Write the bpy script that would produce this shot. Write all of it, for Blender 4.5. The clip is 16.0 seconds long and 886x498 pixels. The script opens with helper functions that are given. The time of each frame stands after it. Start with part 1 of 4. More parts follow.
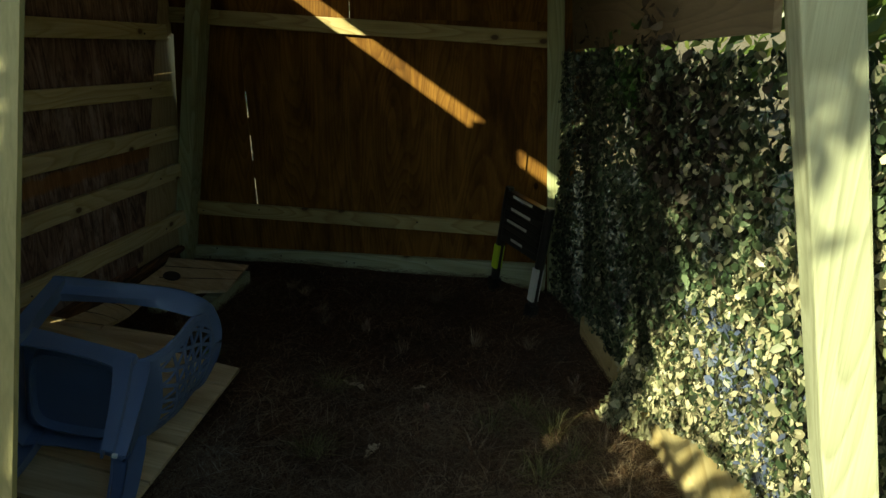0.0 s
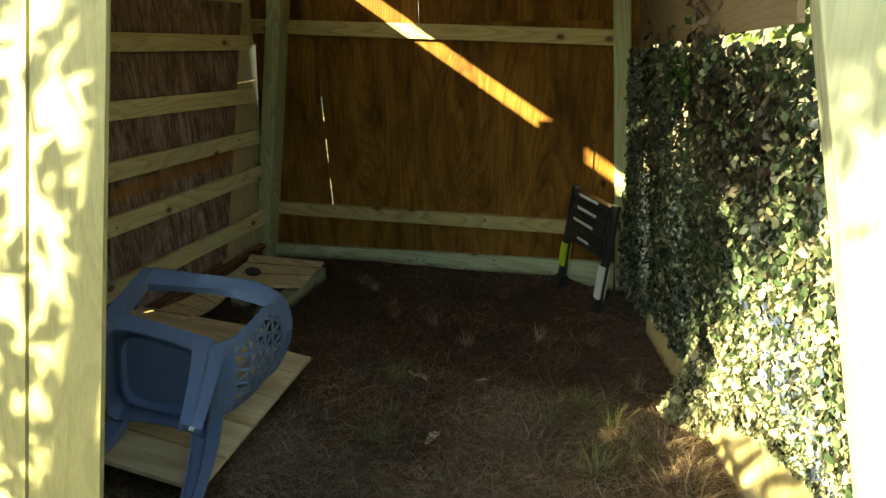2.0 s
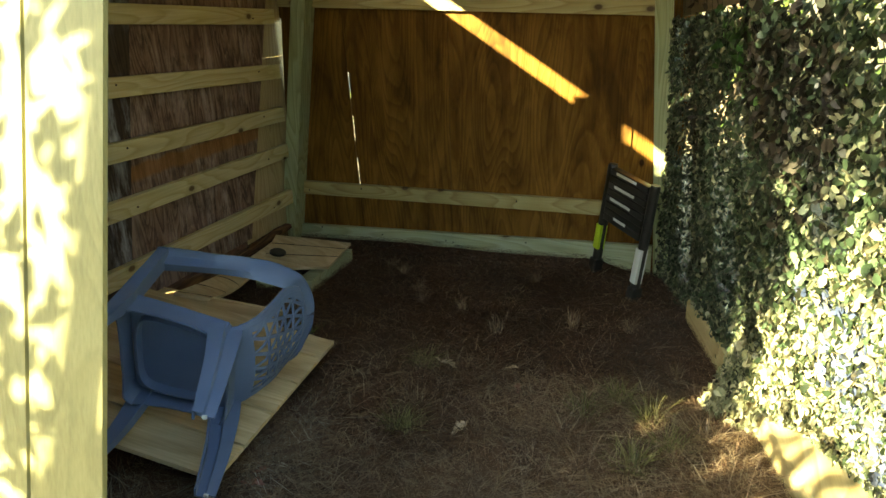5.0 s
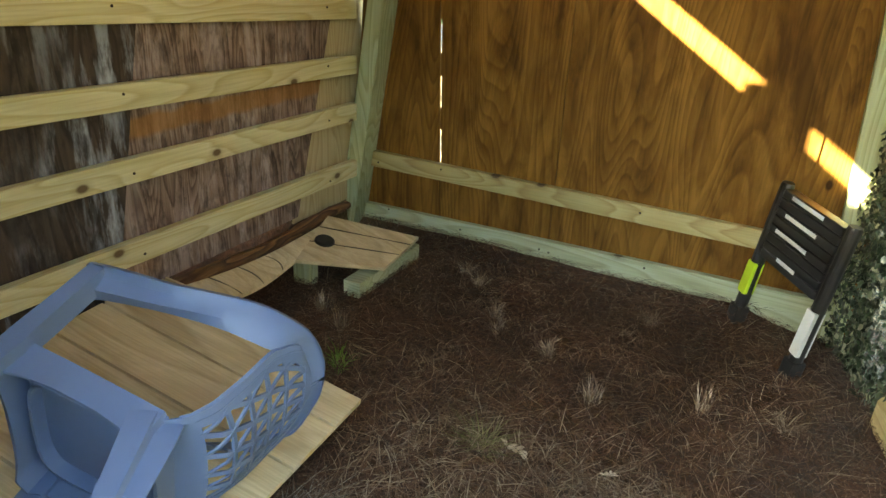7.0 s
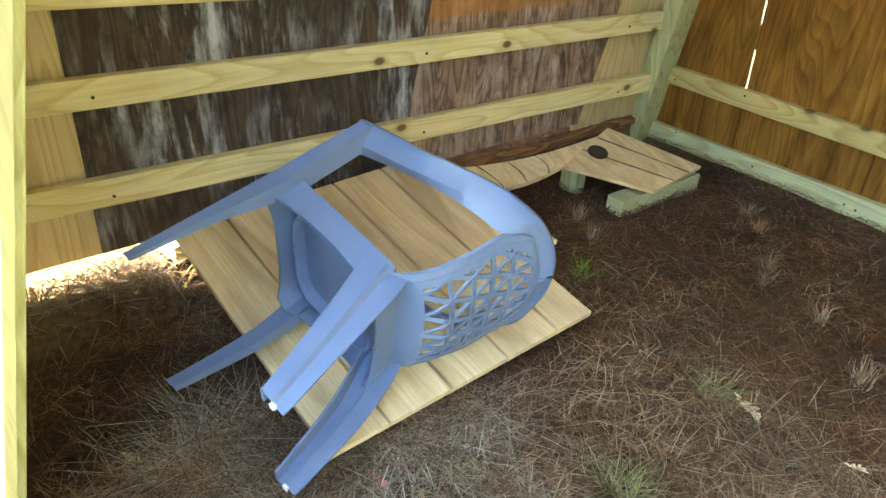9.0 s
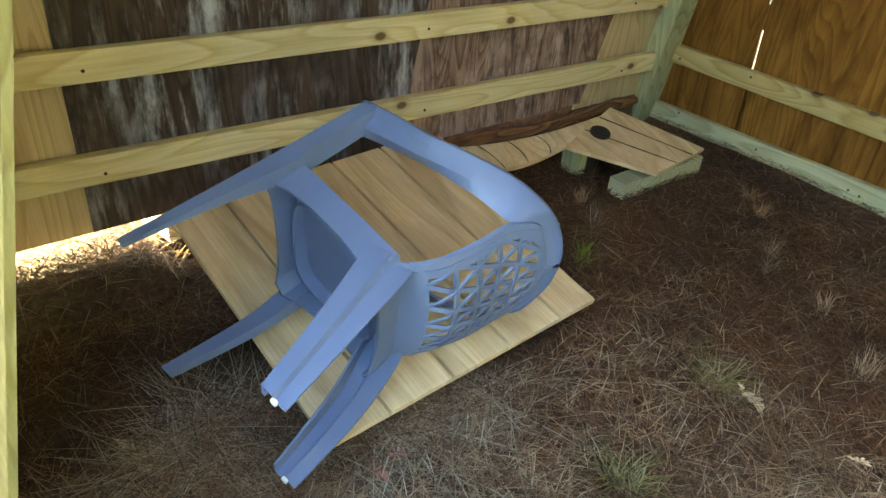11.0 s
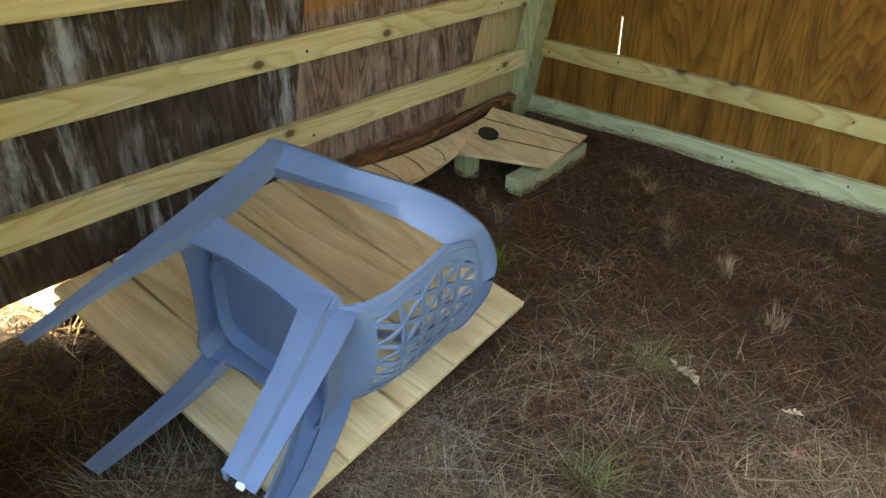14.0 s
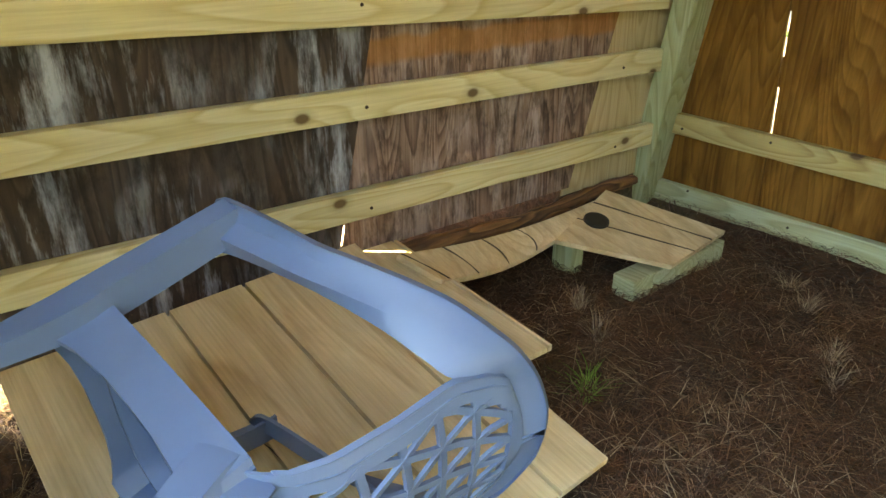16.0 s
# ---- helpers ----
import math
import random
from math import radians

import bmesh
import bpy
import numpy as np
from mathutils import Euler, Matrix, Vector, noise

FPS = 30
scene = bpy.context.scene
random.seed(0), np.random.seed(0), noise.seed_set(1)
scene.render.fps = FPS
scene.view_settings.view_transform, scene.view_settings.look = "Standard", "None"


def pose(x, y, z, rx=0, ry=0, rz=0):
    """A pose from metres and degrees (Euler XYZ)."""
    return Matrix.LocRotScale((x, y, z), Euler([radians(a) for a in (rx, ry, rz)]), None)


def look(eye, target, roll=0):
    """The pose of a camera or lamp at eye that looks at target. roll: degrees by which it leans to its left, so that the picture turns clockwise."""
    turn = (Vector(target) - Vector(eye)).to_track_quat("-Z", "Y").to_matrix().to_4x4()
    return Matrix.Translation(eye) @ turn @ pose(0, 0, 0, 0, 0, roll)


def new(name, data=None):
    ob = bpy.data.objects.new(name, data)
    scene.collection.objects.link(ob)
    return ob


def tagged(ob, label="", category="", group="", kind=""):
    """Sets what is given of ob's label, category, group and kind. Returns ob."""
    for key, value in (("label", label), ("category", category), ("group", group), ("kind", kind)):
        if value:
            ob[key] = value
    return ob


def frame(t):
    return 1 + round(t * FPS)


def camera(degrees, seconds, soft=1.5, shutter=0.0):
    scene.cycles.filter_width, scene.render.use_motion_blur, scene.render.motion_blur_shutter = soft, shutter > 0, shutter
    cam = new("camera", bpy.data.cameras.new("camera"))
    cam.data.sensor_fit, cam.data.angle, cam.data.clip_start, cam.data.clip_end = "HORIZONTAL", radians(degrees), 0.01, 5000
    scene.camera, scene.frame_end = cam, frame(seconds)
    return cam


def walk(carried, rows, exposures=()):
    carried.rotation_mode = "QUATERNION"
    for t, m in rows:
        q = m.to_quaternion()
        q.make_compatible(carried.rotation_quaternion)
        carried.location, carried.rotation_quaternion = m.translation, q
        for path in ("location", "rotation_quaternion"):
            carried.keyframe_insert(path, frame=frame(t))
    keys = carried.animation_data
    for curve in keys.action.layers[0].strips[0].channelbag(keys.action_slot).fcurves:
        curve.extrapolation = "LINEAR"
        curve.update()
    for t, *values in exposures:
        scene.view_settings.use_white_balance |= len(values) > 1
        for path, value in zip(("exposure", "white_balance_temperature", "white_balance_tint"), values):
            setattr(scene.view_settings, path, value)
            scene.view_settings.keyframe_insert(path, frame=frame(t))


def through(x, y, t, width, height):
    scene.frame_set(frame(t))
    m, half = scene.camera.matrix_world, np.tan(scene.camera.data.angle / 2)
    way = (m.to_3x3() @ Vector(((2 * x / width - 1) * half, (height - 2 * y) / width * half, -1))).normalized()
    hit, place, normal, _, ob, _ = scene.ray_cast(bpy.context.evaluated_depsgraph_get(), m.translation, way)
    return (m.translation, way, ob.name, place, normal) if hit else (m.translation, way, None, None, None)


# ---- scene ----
cam = camera(64.8, 16.0)
PATH = [
    (0, (0.254, -0.129, 1.624), (-0.025, 1.748, 0.99), 1.1),
    (0.5, (0.303, -0.197, 1.614), (-0.216, 1.62, 0.962), 0.6),
    (1, (0.298, -0.247, 1.618), (-0.35, 1.538, 0.991), 1.0),
    (1.5, (0.341, -0.237, 1.616), (-0.259, 1.572, 1.009), 0.2),
    (2, (0.365, -0.204, 1.627), (-0.146, 1.625, 0.999), -1.1),
    (2.5, (0.374, -0.172, 1.609), (-0.23, 1.6, 0.906), -3.6),
    (3, (0.395, -0.156, 1.597), (-0.234, 1.598, 0.871), -4.3),
    (3.2, (0.397, -0.159, 1.598), (-0.239, 1.59, 0.865), -4.6),
    (5.3, (0.30, -0.02, 1.562), (-0.89, 3.73, 0.185), -0.3),
    (5.5, (0.234, 0.083, 1.548), (-0.324, 1.888, 0.892), 0.5),
    (6, (0.14, 0.33, 1.527), (-0.427, 2.122, 0.843), 1.2),
    (6.5, (0.126, 0.619, 1.494), (-0.703, 2.314, 0.829), 1.8),
    (7, (0.015, 0.865, 1.479), (-0.798, 2.511, 0.686), 2.9),
    (7.5, (0.081, 0.979, 1.472), (-1.023, 2.487, 0.759), -2.1),
    (8, (0.154, 0.998, 1.479), (-1.139, 2.37, 0.812), -0.8),
    (8.5, (0.139, 0.963, 1.42), (-1.222, 2.1, 0.495), 1.1),
    (8.7, (0.114, 0.941, 1.404), (-1.248, 2.02, 0.413), 2.3),
    (10.8, (0.009, 0.945, 1.418), (-1.288, 2.002, 0.322), 4.2),
    (11, (0.011, 0.952, 1.407), (-1.281, 2.02, 0.316), 4.4),
    (11.5, (0.016, 0.957, 1.42), (-1.246, 2.066, 0.336), 3.7),
    (12, (-0.002, 0.958, 1.41), (-1.226, 2.136, 0.355), 2.4),
    (12.5, (-0.079, 0.939, 1.43), (-1.216, 2.183, 0.352), -0.4),
    (13, (-0.118, 0.918, 1.417), (-1.212, 2.232, 0.38), 2.3),
    (13.5, (-0.12, 0.912, 1.414), (-1.202, 2.225, 0.363), 2.5),
    (14, (-0.128, 0.918, 1.408), (-1.191, 2.238, 0.346), 1.5),
    (14.5, (-0.145, 0.921, 1.427), (-1.193, 2.237, 0.346), 2.5),
    (15, (-0.195, 1.032, 1.396), (-1.277, 2.355, 0.356), 2.4),
    (15.5, (-0.282, 1.257, 1.286), (-1.611, 2.451, 0.387), 3.1),
    (16, (-0.325, 1.415, 1.179), (-1.742, 2.542, 0.329), 0.0),
]
EXPOSURES = [(0.0, 1.45, 7300, -12), (0.5, 2.6, 7800, -10), (1.0, 3.05, 8200, -9), (1.5, 3.22, 8400, -9), (2.0, 3.3, 8500, -9), (2.5, 3.5, 8500, -8), (3.0, 3.6, 8500, -8), (5.5, 3.8, 8300, -5), (6.0, 4.2, 8300, -2), (6.5, 4.85, 8250, 1), (7.0, 5.12, 8200, 2), (8.0, 5.98, 8100, 1), (8.7, 6.03, 8000, 1), (10.0, 5.78, 7850, 1), (11.0, 5.47, 7800, 2), (13.5, 5.38, 7850, 2), (14.5, 5.36, 7850, 2), (15.5, 5.52, 8150, 3), (16.0, 5.6, 8350, 3)]
walk(cam, [(t, look(eye, target, roll)) for t, eye, target, roll in PATH], EXPOSURES)

# ---- light ----
SUN = Vector((1.0, 1.3, -0.70)).normalized()          # the way the sunlight travels
world = bpy.data.worlds.new("world")
scene.world = world
world.use_nodes = True
wn = world.node_tree.nodes
sky = wn.new("ShaderNodeTexSky")
sky.sky_type = "NISHITA"
sky.sun_disc = False
sky.sun_elevation = math.asin(-SUN.z)
sky.sun_rotation = math.atan2(-SUN.x, -SUN.y)
world.node_tree.links.new(sky.outputs[0], wn["Background"].inputs[0])
wn["Background"].inputs[1].default_value = 0.10
sun_data = bpy.data.lights.new("sun", "SUN")
sun_data.energy, sun_data.angle, sun_data.color = 5.0, radians(0.5), (1.0, 0.90, 0.66)
sun = new("sun", sun_data)
sun.matrix_world = look((0, 0, 0), SUN)


# ---- materials ----
def nodes_of(name, rough=0.6, metal=0.0):
    m = bpy.data.materials.new(name)
    m.use_nodes = True
    nt = m.node_tree
    b = nt.nodes["Principled BSDF"]
    b.inputs["Roughness"].default_value, b.inputs["Metallic"].default_value = rough, metal
    return m, nt, b


def node(nt, kind, **values):
    n = nt.nodes.new(kind)
    for k, v in values.items():
        n.inputs[k.replace("_", " ")].default_value = v
    return n


def ramp(nt, source, stops):
    r = nt.nodes.new("ShaderNodeValToRGB")
    e = r.color_ramp.elements
    while len(e) < len(stops):
        e.new(0.5)
    for el, (p, c) in zip(e, stops):
        el.position, el.color = p, (*c, 1) if len(c) == 3 else c
    nt.links.new(source, r.inputs[0])
    return r.outputs[0]


def mix(nt, fac, a, b, blend="MIX"):
    n = nt.nodes.new("ShaderNodeMix")
    n.data_type, n.blend_type = "RGBA", blend
    for sock, v in ((n.inputs[0], fac), (n.inputs[6], a), (n.inputs[7], b)):
        if isinstance(v, (int, float)):
            sock.default_value = v
        elif isinstance(v, tuple):
            sock.default_value = (*v, 1)
        else:
            nt.links.new(v, sock)
    return n.outputs[2]


def bump(nt, b, source, strength, distance):
    n = node(nt, "ShaderNodeBump", Strength=strength, Distance=distance)
    nt.links.new(source, n.inputs["Height"])
    nt.links.new(n.outputs[0], b.inputs["Normal"])


def coords(nt, scale, spread=7.0):
    """Object coordinates, shifted from object to object, stretched by scale."""
    tc, info, add, mp = nt.nodes.new("ShaderNodeTexCoord"), nt.nodes.new("ShaderNodeObjectInfo"), nt.nodes.new("ShaderNodeVectorMath"), nt.nodes.new("ShaderNodeMapping")
    mul = nt.nodes.new("ShaderNodeMath")
    mul.operation, mul.inputs[1].default_value = "MULTIPLY", spread
    nt.links.new(info.outputs["Random"], mul.inputs[0])
    nt.links.new(tc.outputs["Object"], add.inputs[0])
    nt.links.new(mul.outputs[0], add.inputs[1])
    nt.links.new(add.outputs[0], mp.inputs[0])
    mp.inputs["Scale"].default_value = scale
    return mp.outputs[0]


def tex(nt, kind, vec, **values):
    n = node(nt, kind, **values)
    nt.links.new(vec, n.inputs["Vector"])
    return n


def wood(name, dark, mid, light, axis, figure=1.0, rough=0.62, knots=0.5, stains=None, contrast=1.0, rings=7.0, fine_mix=0.4, blotch=0.0, face=None):
    """Sawn softwood; axis: the way of the grain (0, 1 or 2); knots: the share of places that have one; blotch: uneven colour; face: the axis that its broad face looks along."""
    m, nt, b = nodes_of(name, rough)
    sc = [6.0 * figure] * 3
    sc[axis] = 0.8 * figure
    warp = tex(nt, "ShaderNodeTexNoise", coords(nt, sc), Scale=1.0, Detail=0.6, Roughness=0.4, Distortion=0.25)
    sw = [40.0] * 3
    sw[axis] = 5.0
    wob = tex(nt, "ShaderNodeTexNoise", coords(nt, sw), Scale=1.0, Detail=2.0)
    many = node(nt, "ShaderNodeMath")
    many.operation, many.inputs[1].default_value = "MULTIPLY", rings
    nt.links.new(warp.outputs[0], many.inputs[0])
    add = node(nt, "ShaderNodeMath")
    add.operation, add.inputs[1].default_value = "MULTIPLY_ADD", 0.16
    nt.links.new(wob.outputs[0], add.inputs[0])
    nt.links.new(many.outputs[0], add.inputs[2])
    fr = node(nt, "ShaderNodeMath")
    fr.operation = "FRACT"
    nt.links.new(add.outputs[0], fr.inputs[0])
    base = ramp(nt, fr.outputs[0], [(0.0, light), (0.55, mid), (0.86, dark), (1.0, light)])
    if contrast < 1.0:
        base = mix(nt, 1.0 - contrast, base, mid)
    sf = [140.0] * 3
    sf[axis] = 4.0
    fine = tex(nt, "ShaderNodeTexNoise", coords(nt, sf), Scale=1.0, Detail=3.0)
    base = mix(nt, fine_mix, base, ramp(nt, fine.outputs[0], [(0.3, (0.62, 0.60, 0.56)), (0.62, (1.0, 1.0, 1.0))]), "MULTIPLY")
    big = tex(nt, "ShaderNodeTexNoise", coords(nt, (1.7, 1.7, 1.7)), Scale=1.0, Detail=4.0)
    base = mix(nt, 0.6, base, ramp(nt, big.outputs[0], [(0.35, (0.80, 0.78, 0.73)), (0.65, (1.05, 1.03, 1.0))]), "MULTIPLY")
    if blotch:
        sb = [9.0] * 3
        sb[axis] = 2.2
        uneven = tex(nt, "ShaderNodeTexNoise", coords(nt, sb), Scale=1.0, Detail=5.0, Roughness=0.62, Distortion=0.6)
        base = mix(nt, blotch, base, ramp(nt, uneven.outputs[0], [(0.34, (0.52, 0.47, 0.40)), (0.48, (0.95, 0.94, 0.9)), (0.62, (1.42, 1.5, 1.6))]), "MULTIPLY")
    if knots:
        sk = [8.0] * 3
        sk[axis] = 5.0
        at = coords(nt, sk)
        if face is not None:
            sep, flat = nt.nodes.new("ShaderNodeSeparateXYZ"), nt.nodes.new("ShaderNodeCombineXYZ")
            nt.links.new(at, sep.inputs[0])
            nt.links.new(sep.outputs[axis], flat.inputs[0])
            nt.links.new(sep.outputs[3 - axis - face], flat.inputs[1])
            at = flat.outputs[0]
        vo = tex(nt, "ShaderNodeTexVoronoi", at, Scale=0.6)
        if face is not None:
            vo.voronoi_dimensions = "2D"
        kn = ramp(nt, vo.outputs["Distance"], [(0.05, (1, 1, 1)), (0.085, (0.25, 0.25, 0.25)), (0.16, (0, 0, 0))])
        pick = ramp(nt, vo.outputs["Color"], [(0.25 + 0.28 * knots, (1, 1, 1)), (0.27 + 0.28 * knots, (0, 0, 0))])
        kn = mix(nt, 1.0, kn, pick, "MULTIPLY")
        base = mix(nt, kn, base, (dark[0] * 0.25, dark[1] * 0.18, dark[2] * 0.16))
    if stains:
        ss = [17.0] * 3
        ss[axis] = 2.6
        st = tex(nt, "ShaderNodeTexNoise", coords(nt, ss), Scale=1.0, Detail=9.0, Roughness=0.68)
        where = tex(nt, "ShaderNodeTexNoise", coords(nt, (2.3, 2.3, 2.3)), Scale=1.0, Detail=2.0)
        amount = mix(nt, 1.0, ramp(nt, st.outputs[0], [(0.47, (0, 0, 0)), (0.61, (1, 1, 1))]), ramp(nt, where.outputs[0], [(0.42, (0.04, 0.04, 0.04)), (0.60, (1, 1, 1))]), "MULTIPLY")
        base = mix(nt, amount, base, stains)
        grime = tex(nt, "ShaderNodeTexNoise", coords(nt, (22, 22, 9)), Scale=1.0, Detail=6.0, Roughness=0.7)
        base = mix(nt, 0.9, base, ramp(nt, grime.outputs[0], [(0.36, (0.35, 0.32, 0.30)), (0.52, (1.0, 1.0, 1.0))]), "MULTIPLY")
    nt.links.new(base, b.inputs["Base Color"])
    bump(nt, b, fine.outputs[0], 0.25, 0.004)
    return m


def plastic(name, color, rough, scuff=0.12):
    m, nt, b = nodes_of(name, rough)
    n1 = tex(nt, "ShaderNodeTexNoise", coords(nt, (5, 5, 5)), Scale=1.0, Detail=5.0)
    n2 = tex(nt, "ShaderNodeTexNoise", coords(nt, (90, 90, 90)), Scale=1.0, Detail=2.0)
    c = mix(nt, scuff * 3, color, ramp(nt, n1.outputs[0], [(0.3, tuple(v * 0.72 for v in color)), (0.7, tuple(min(1, v * 1.25 + 0.02) for v in color))]))
    nt.links.new(c, b.inputs["Base Color"])
    nt.links.new(ramp(nt, n1.outputs[0], [(0.3, (rough * 0.8,) * 3), (0.7, (min(1, rough * 1.3),) * 3)]), b.inputs["Roughness"])
    bump(nt, b, n2.outputs[0], 0.06, 0.002)
    return m


def islands(name, stops, rough=0.7, through=0.0, scale=None):
    """Colours that change from piece to piece of one mesh."""
    m, nt, b = nodes_of(name, rough)
    g = nt.nodes.new("ShaderNodeNewGeometry")
    c = ramp(nt, g.outputs["Random Per Island"], stops)
    n = tex(nt, "ShaderNodeTexNoise", coords(nt, (3, 3, 3)), Scale=scale or 1.0, Detail=3.0)
    c = mix(nt, 0.8, c, ramp(nt, n.outputs[0], [(0.35, (0.5, 0.5, 0.5)), (0.65, (1.1, 1.1, 1.1))]), "MULTIPLY")
    nt.links.new(c, b.inputs["Base Color"])
    if through:
        t = nt.nodes.new("ShaderNodeBsdfTranslucent")
        nt.links.new(c, t.inputs[0])
        ms = nt.nodes.new("ShaderNodeMixShader")
        ms.inputs[0].default_value = through
        nt.links.new(b.outputs[0], ms.inputs[1])
        nt.links.new(t.outputs[0], ms.inputs[2])
        nt.links.new(ms.outputs[0], nt.nodes["Material Output"].inputs[0])
    return m


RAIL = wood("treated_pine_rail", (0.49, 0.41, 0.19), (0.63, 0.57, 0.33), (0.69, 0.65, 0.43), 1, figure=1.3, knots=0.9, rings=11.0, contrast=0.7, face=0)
# same pine as RAIL, with the back wall's shade put into darker colours
RAIL_X_SHADE = wood("shaded_pine_rail_across", (0.28, 0.205, 0.080), (0.365, 0.298, 0.132), (0.42, 0.36, 0.18), 0, figure=1.5, knots=1.6, rings=13.0, contrast=0.85, face=1)
POST = wood("green_treated_post", (0.24, 0.25, 0.12), (0.34, 0.37, 0.21), (0.40, 0.45, 0.30), 2, figure=1.3, knots=0.3, rings=12.0, contrast=0.7)
SUN_POST = wood("pale_green_entrance_post", (0.26, 0.28, 0.195), (0.345, 0.375, 0.275), (0.41, 0.44, 0.335), 2, figure=1.3, knots=0.4, rings=12.0, contrast=0.7)
PLATE = wood("green_treated_plate", (0.255, 0.272, 0.162), (0.35, 0.385, 0.25), (0.41, 0.452, 0.335), 0, figure=1.3, knots=0.5, rings=12.0, contrast=0.7)
PLY = wood("orange_plywood", (0.078, 0.030, 0.005), (0.142, 0.065, 0.0115), (0.195, 0.100, 0.021), 2, figure=0.65, rough=0.8, knots=0.15, rings=30.0, contrast=0.45, blotch=0.95)
PLY.node_tree.nodes["Principled BSDF"].inputs["Specular IOR Level"].default_value = 0.2
PLY_GREY = wood("weathered_dark_plywood", (0.018, 0.012, 0.009), (0.050, 0.033, 0.025), (0.095, 0.066, 0.053), 2, figure=1.6, rough=0.8, knots=0, stains=(0.40, 0.44, 0.52), rings=12.0, contrast=0.6, fine_mix=0.7)
PLY_RED = wood("weathered_red_brown_plywood", (0.115, 0.066, 0.052), (0.24, 0.155, 0.124), (0.37, 0.265, 0.225), 2, figure=1.6, rough=0.8, knots=0, stains=(0.42, 0.34, 0.32), rings=15.0, contrast=0.85, fine_mix=1.0)
SIDING = wood("pale_pine_siding", (0.38, 0.28, 0.14), (0.51, 0.41, 0.24), (0.58, 0.49, 0.31), 2, figure=1.1, knots=0.25, rings=14.0, contrast=0.6)
SIDING_X = wood("pale_pine_sheet", (0.42, 0.315, 0.185), (0.58, 0.47, 0.30), (0.65, 0.55, 0.38), 0, figure=0.75, knots=0.15, rings=11.0, contrast=0.5, fine_mix=0.45, blotch=0.32)
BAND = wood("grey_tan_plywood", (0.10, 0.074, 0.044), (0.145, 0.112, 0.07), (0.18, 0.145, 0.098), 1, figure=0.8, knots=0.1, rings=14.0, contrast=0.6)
FRONT = wood("sunlit_front_siding", (0.21, 0.197, 0.094), (0.255, 0.240, 0.117), (0.285, 0.270, 0.137), 2, figure=0.9, knots=0.1, rings=14.0, contrast=0.5)
TIMBER = wood("pale_ground_timber", (0.38, 0.29, 0.13), (0.50, 0.41, 0.21), (0.57, 0.49, 0.28), 1, figure=1.0, knots=0.3, rings=12.0, contrast=0.7)


def tan_band(m):
    """The unfaded orange stripe across the old red-brown sheet, where a board used to hang."""
    nt = m.node_tree
    b = nt.nodes["Principled BSDF"]
    old = b.inputs["Base Color"].links[0].from_socket
    tc, sep = nt.nodes.new("ShaderNodeTexCoord"), nt.nodes.new("ShaderNodeSeparateXYZ")
    ragged = tex(nt, "ShaderNodeTexNoise", coords(nt, (1, 9, 5)), Scale=1.0, Detail=5.0)
    add = nt.nodes.new("ShaderNodeMath")
    add.operation, add.inputs[1].default_value = "MULTIPLY_ADD", 0.05
    nt.links.new(tc.outputs["Object"], sep.inputs[0])
    nt.links.new(ragged.outputs[0], add.inputs[0])
    nt.links.new(sep.outputs[2], add.inputs[2])
    where = ramp(nt, add.outputs[0], [(0.818, (0, 0, 0)), (0.838, (0.8, 0.8, 0.8)), (0.895, (0.8, 0.8, 0.8)), (0.912, (0, 0, 0))])
    nt.links.new(mix(nt, where, old, mix(nt, 0.5, (0.42, 0.21, 0.06), old, "OVERLAY")), b.inputs["Base Color"])


tan_band(PLY_RED)
BLUE = plastic("blue_plastic", (0.096, 0.143, 0.266), 0.45)
BLACK = plastic("black_plastic", (0.012, 0.012, 0.013), 0.4)
LABEL = plastic("silver_label", (0.60, 0.62, 0.62), 0.35)
LIME = plastic("lime_label", (0.45, 0.60, 0.03), 0.45)
BARK = wood("pine_bark", (0.04, 0.022, 0.012), (0.12, 0.058, 0.026), (0.30, 0.16, 0.065), 1, figure=4.0, rough=0.9, knots=0, rings=4.0, contrast=0.7, fine_mix=0.8)


# ---- mesh helpers ----
def mesh_of(name, verts, faces, material, smooth=False):
    me = bpy.data.meshes.new(name)
    me.from_pydata([tuple(v) for v in verts], [], faces)
    me.materials.append(material)
    if smooth:
        me.polygons.foreach_set("use_smooth", [True] * len(me.polygons))
    me.update()
    return me


def piece(name, verts, faces, material, parent=None, label="", smooth=False):
    ob = new(name, mesh_of(name, verts, faces, material, smooth))
    if parent:
        ob.parent = parent
    return tagged(ob, label)


def part(name, bm, material, parent=None, label="", smooth=False):
    me = bpy.data.meshes.new(name)
    bmesh.ops.recalc_face_normals(bm, faces=bm.faces)
    if smooth:
        for e in bm.edges:
            e.smooth = len(e.link_faces) == 2 and e.calc_face_angle(0.0) < 0.75
        for f in bm.faces:
            f.smooth = True
    bm.to_mesh(me)
    bm.free()
    me.materials.append(material)
    ob = new(name, me)
    if parent:
        ob.parent = parent
    return tagged(ob, label)


def thing(name, label, category, kind="", group="", m=None):
    ob = tagged(new(name), label, category, group, kind)
    ob.empty_display_size = 0.1
    if m:
        ob.matrix_world = m
    return ob


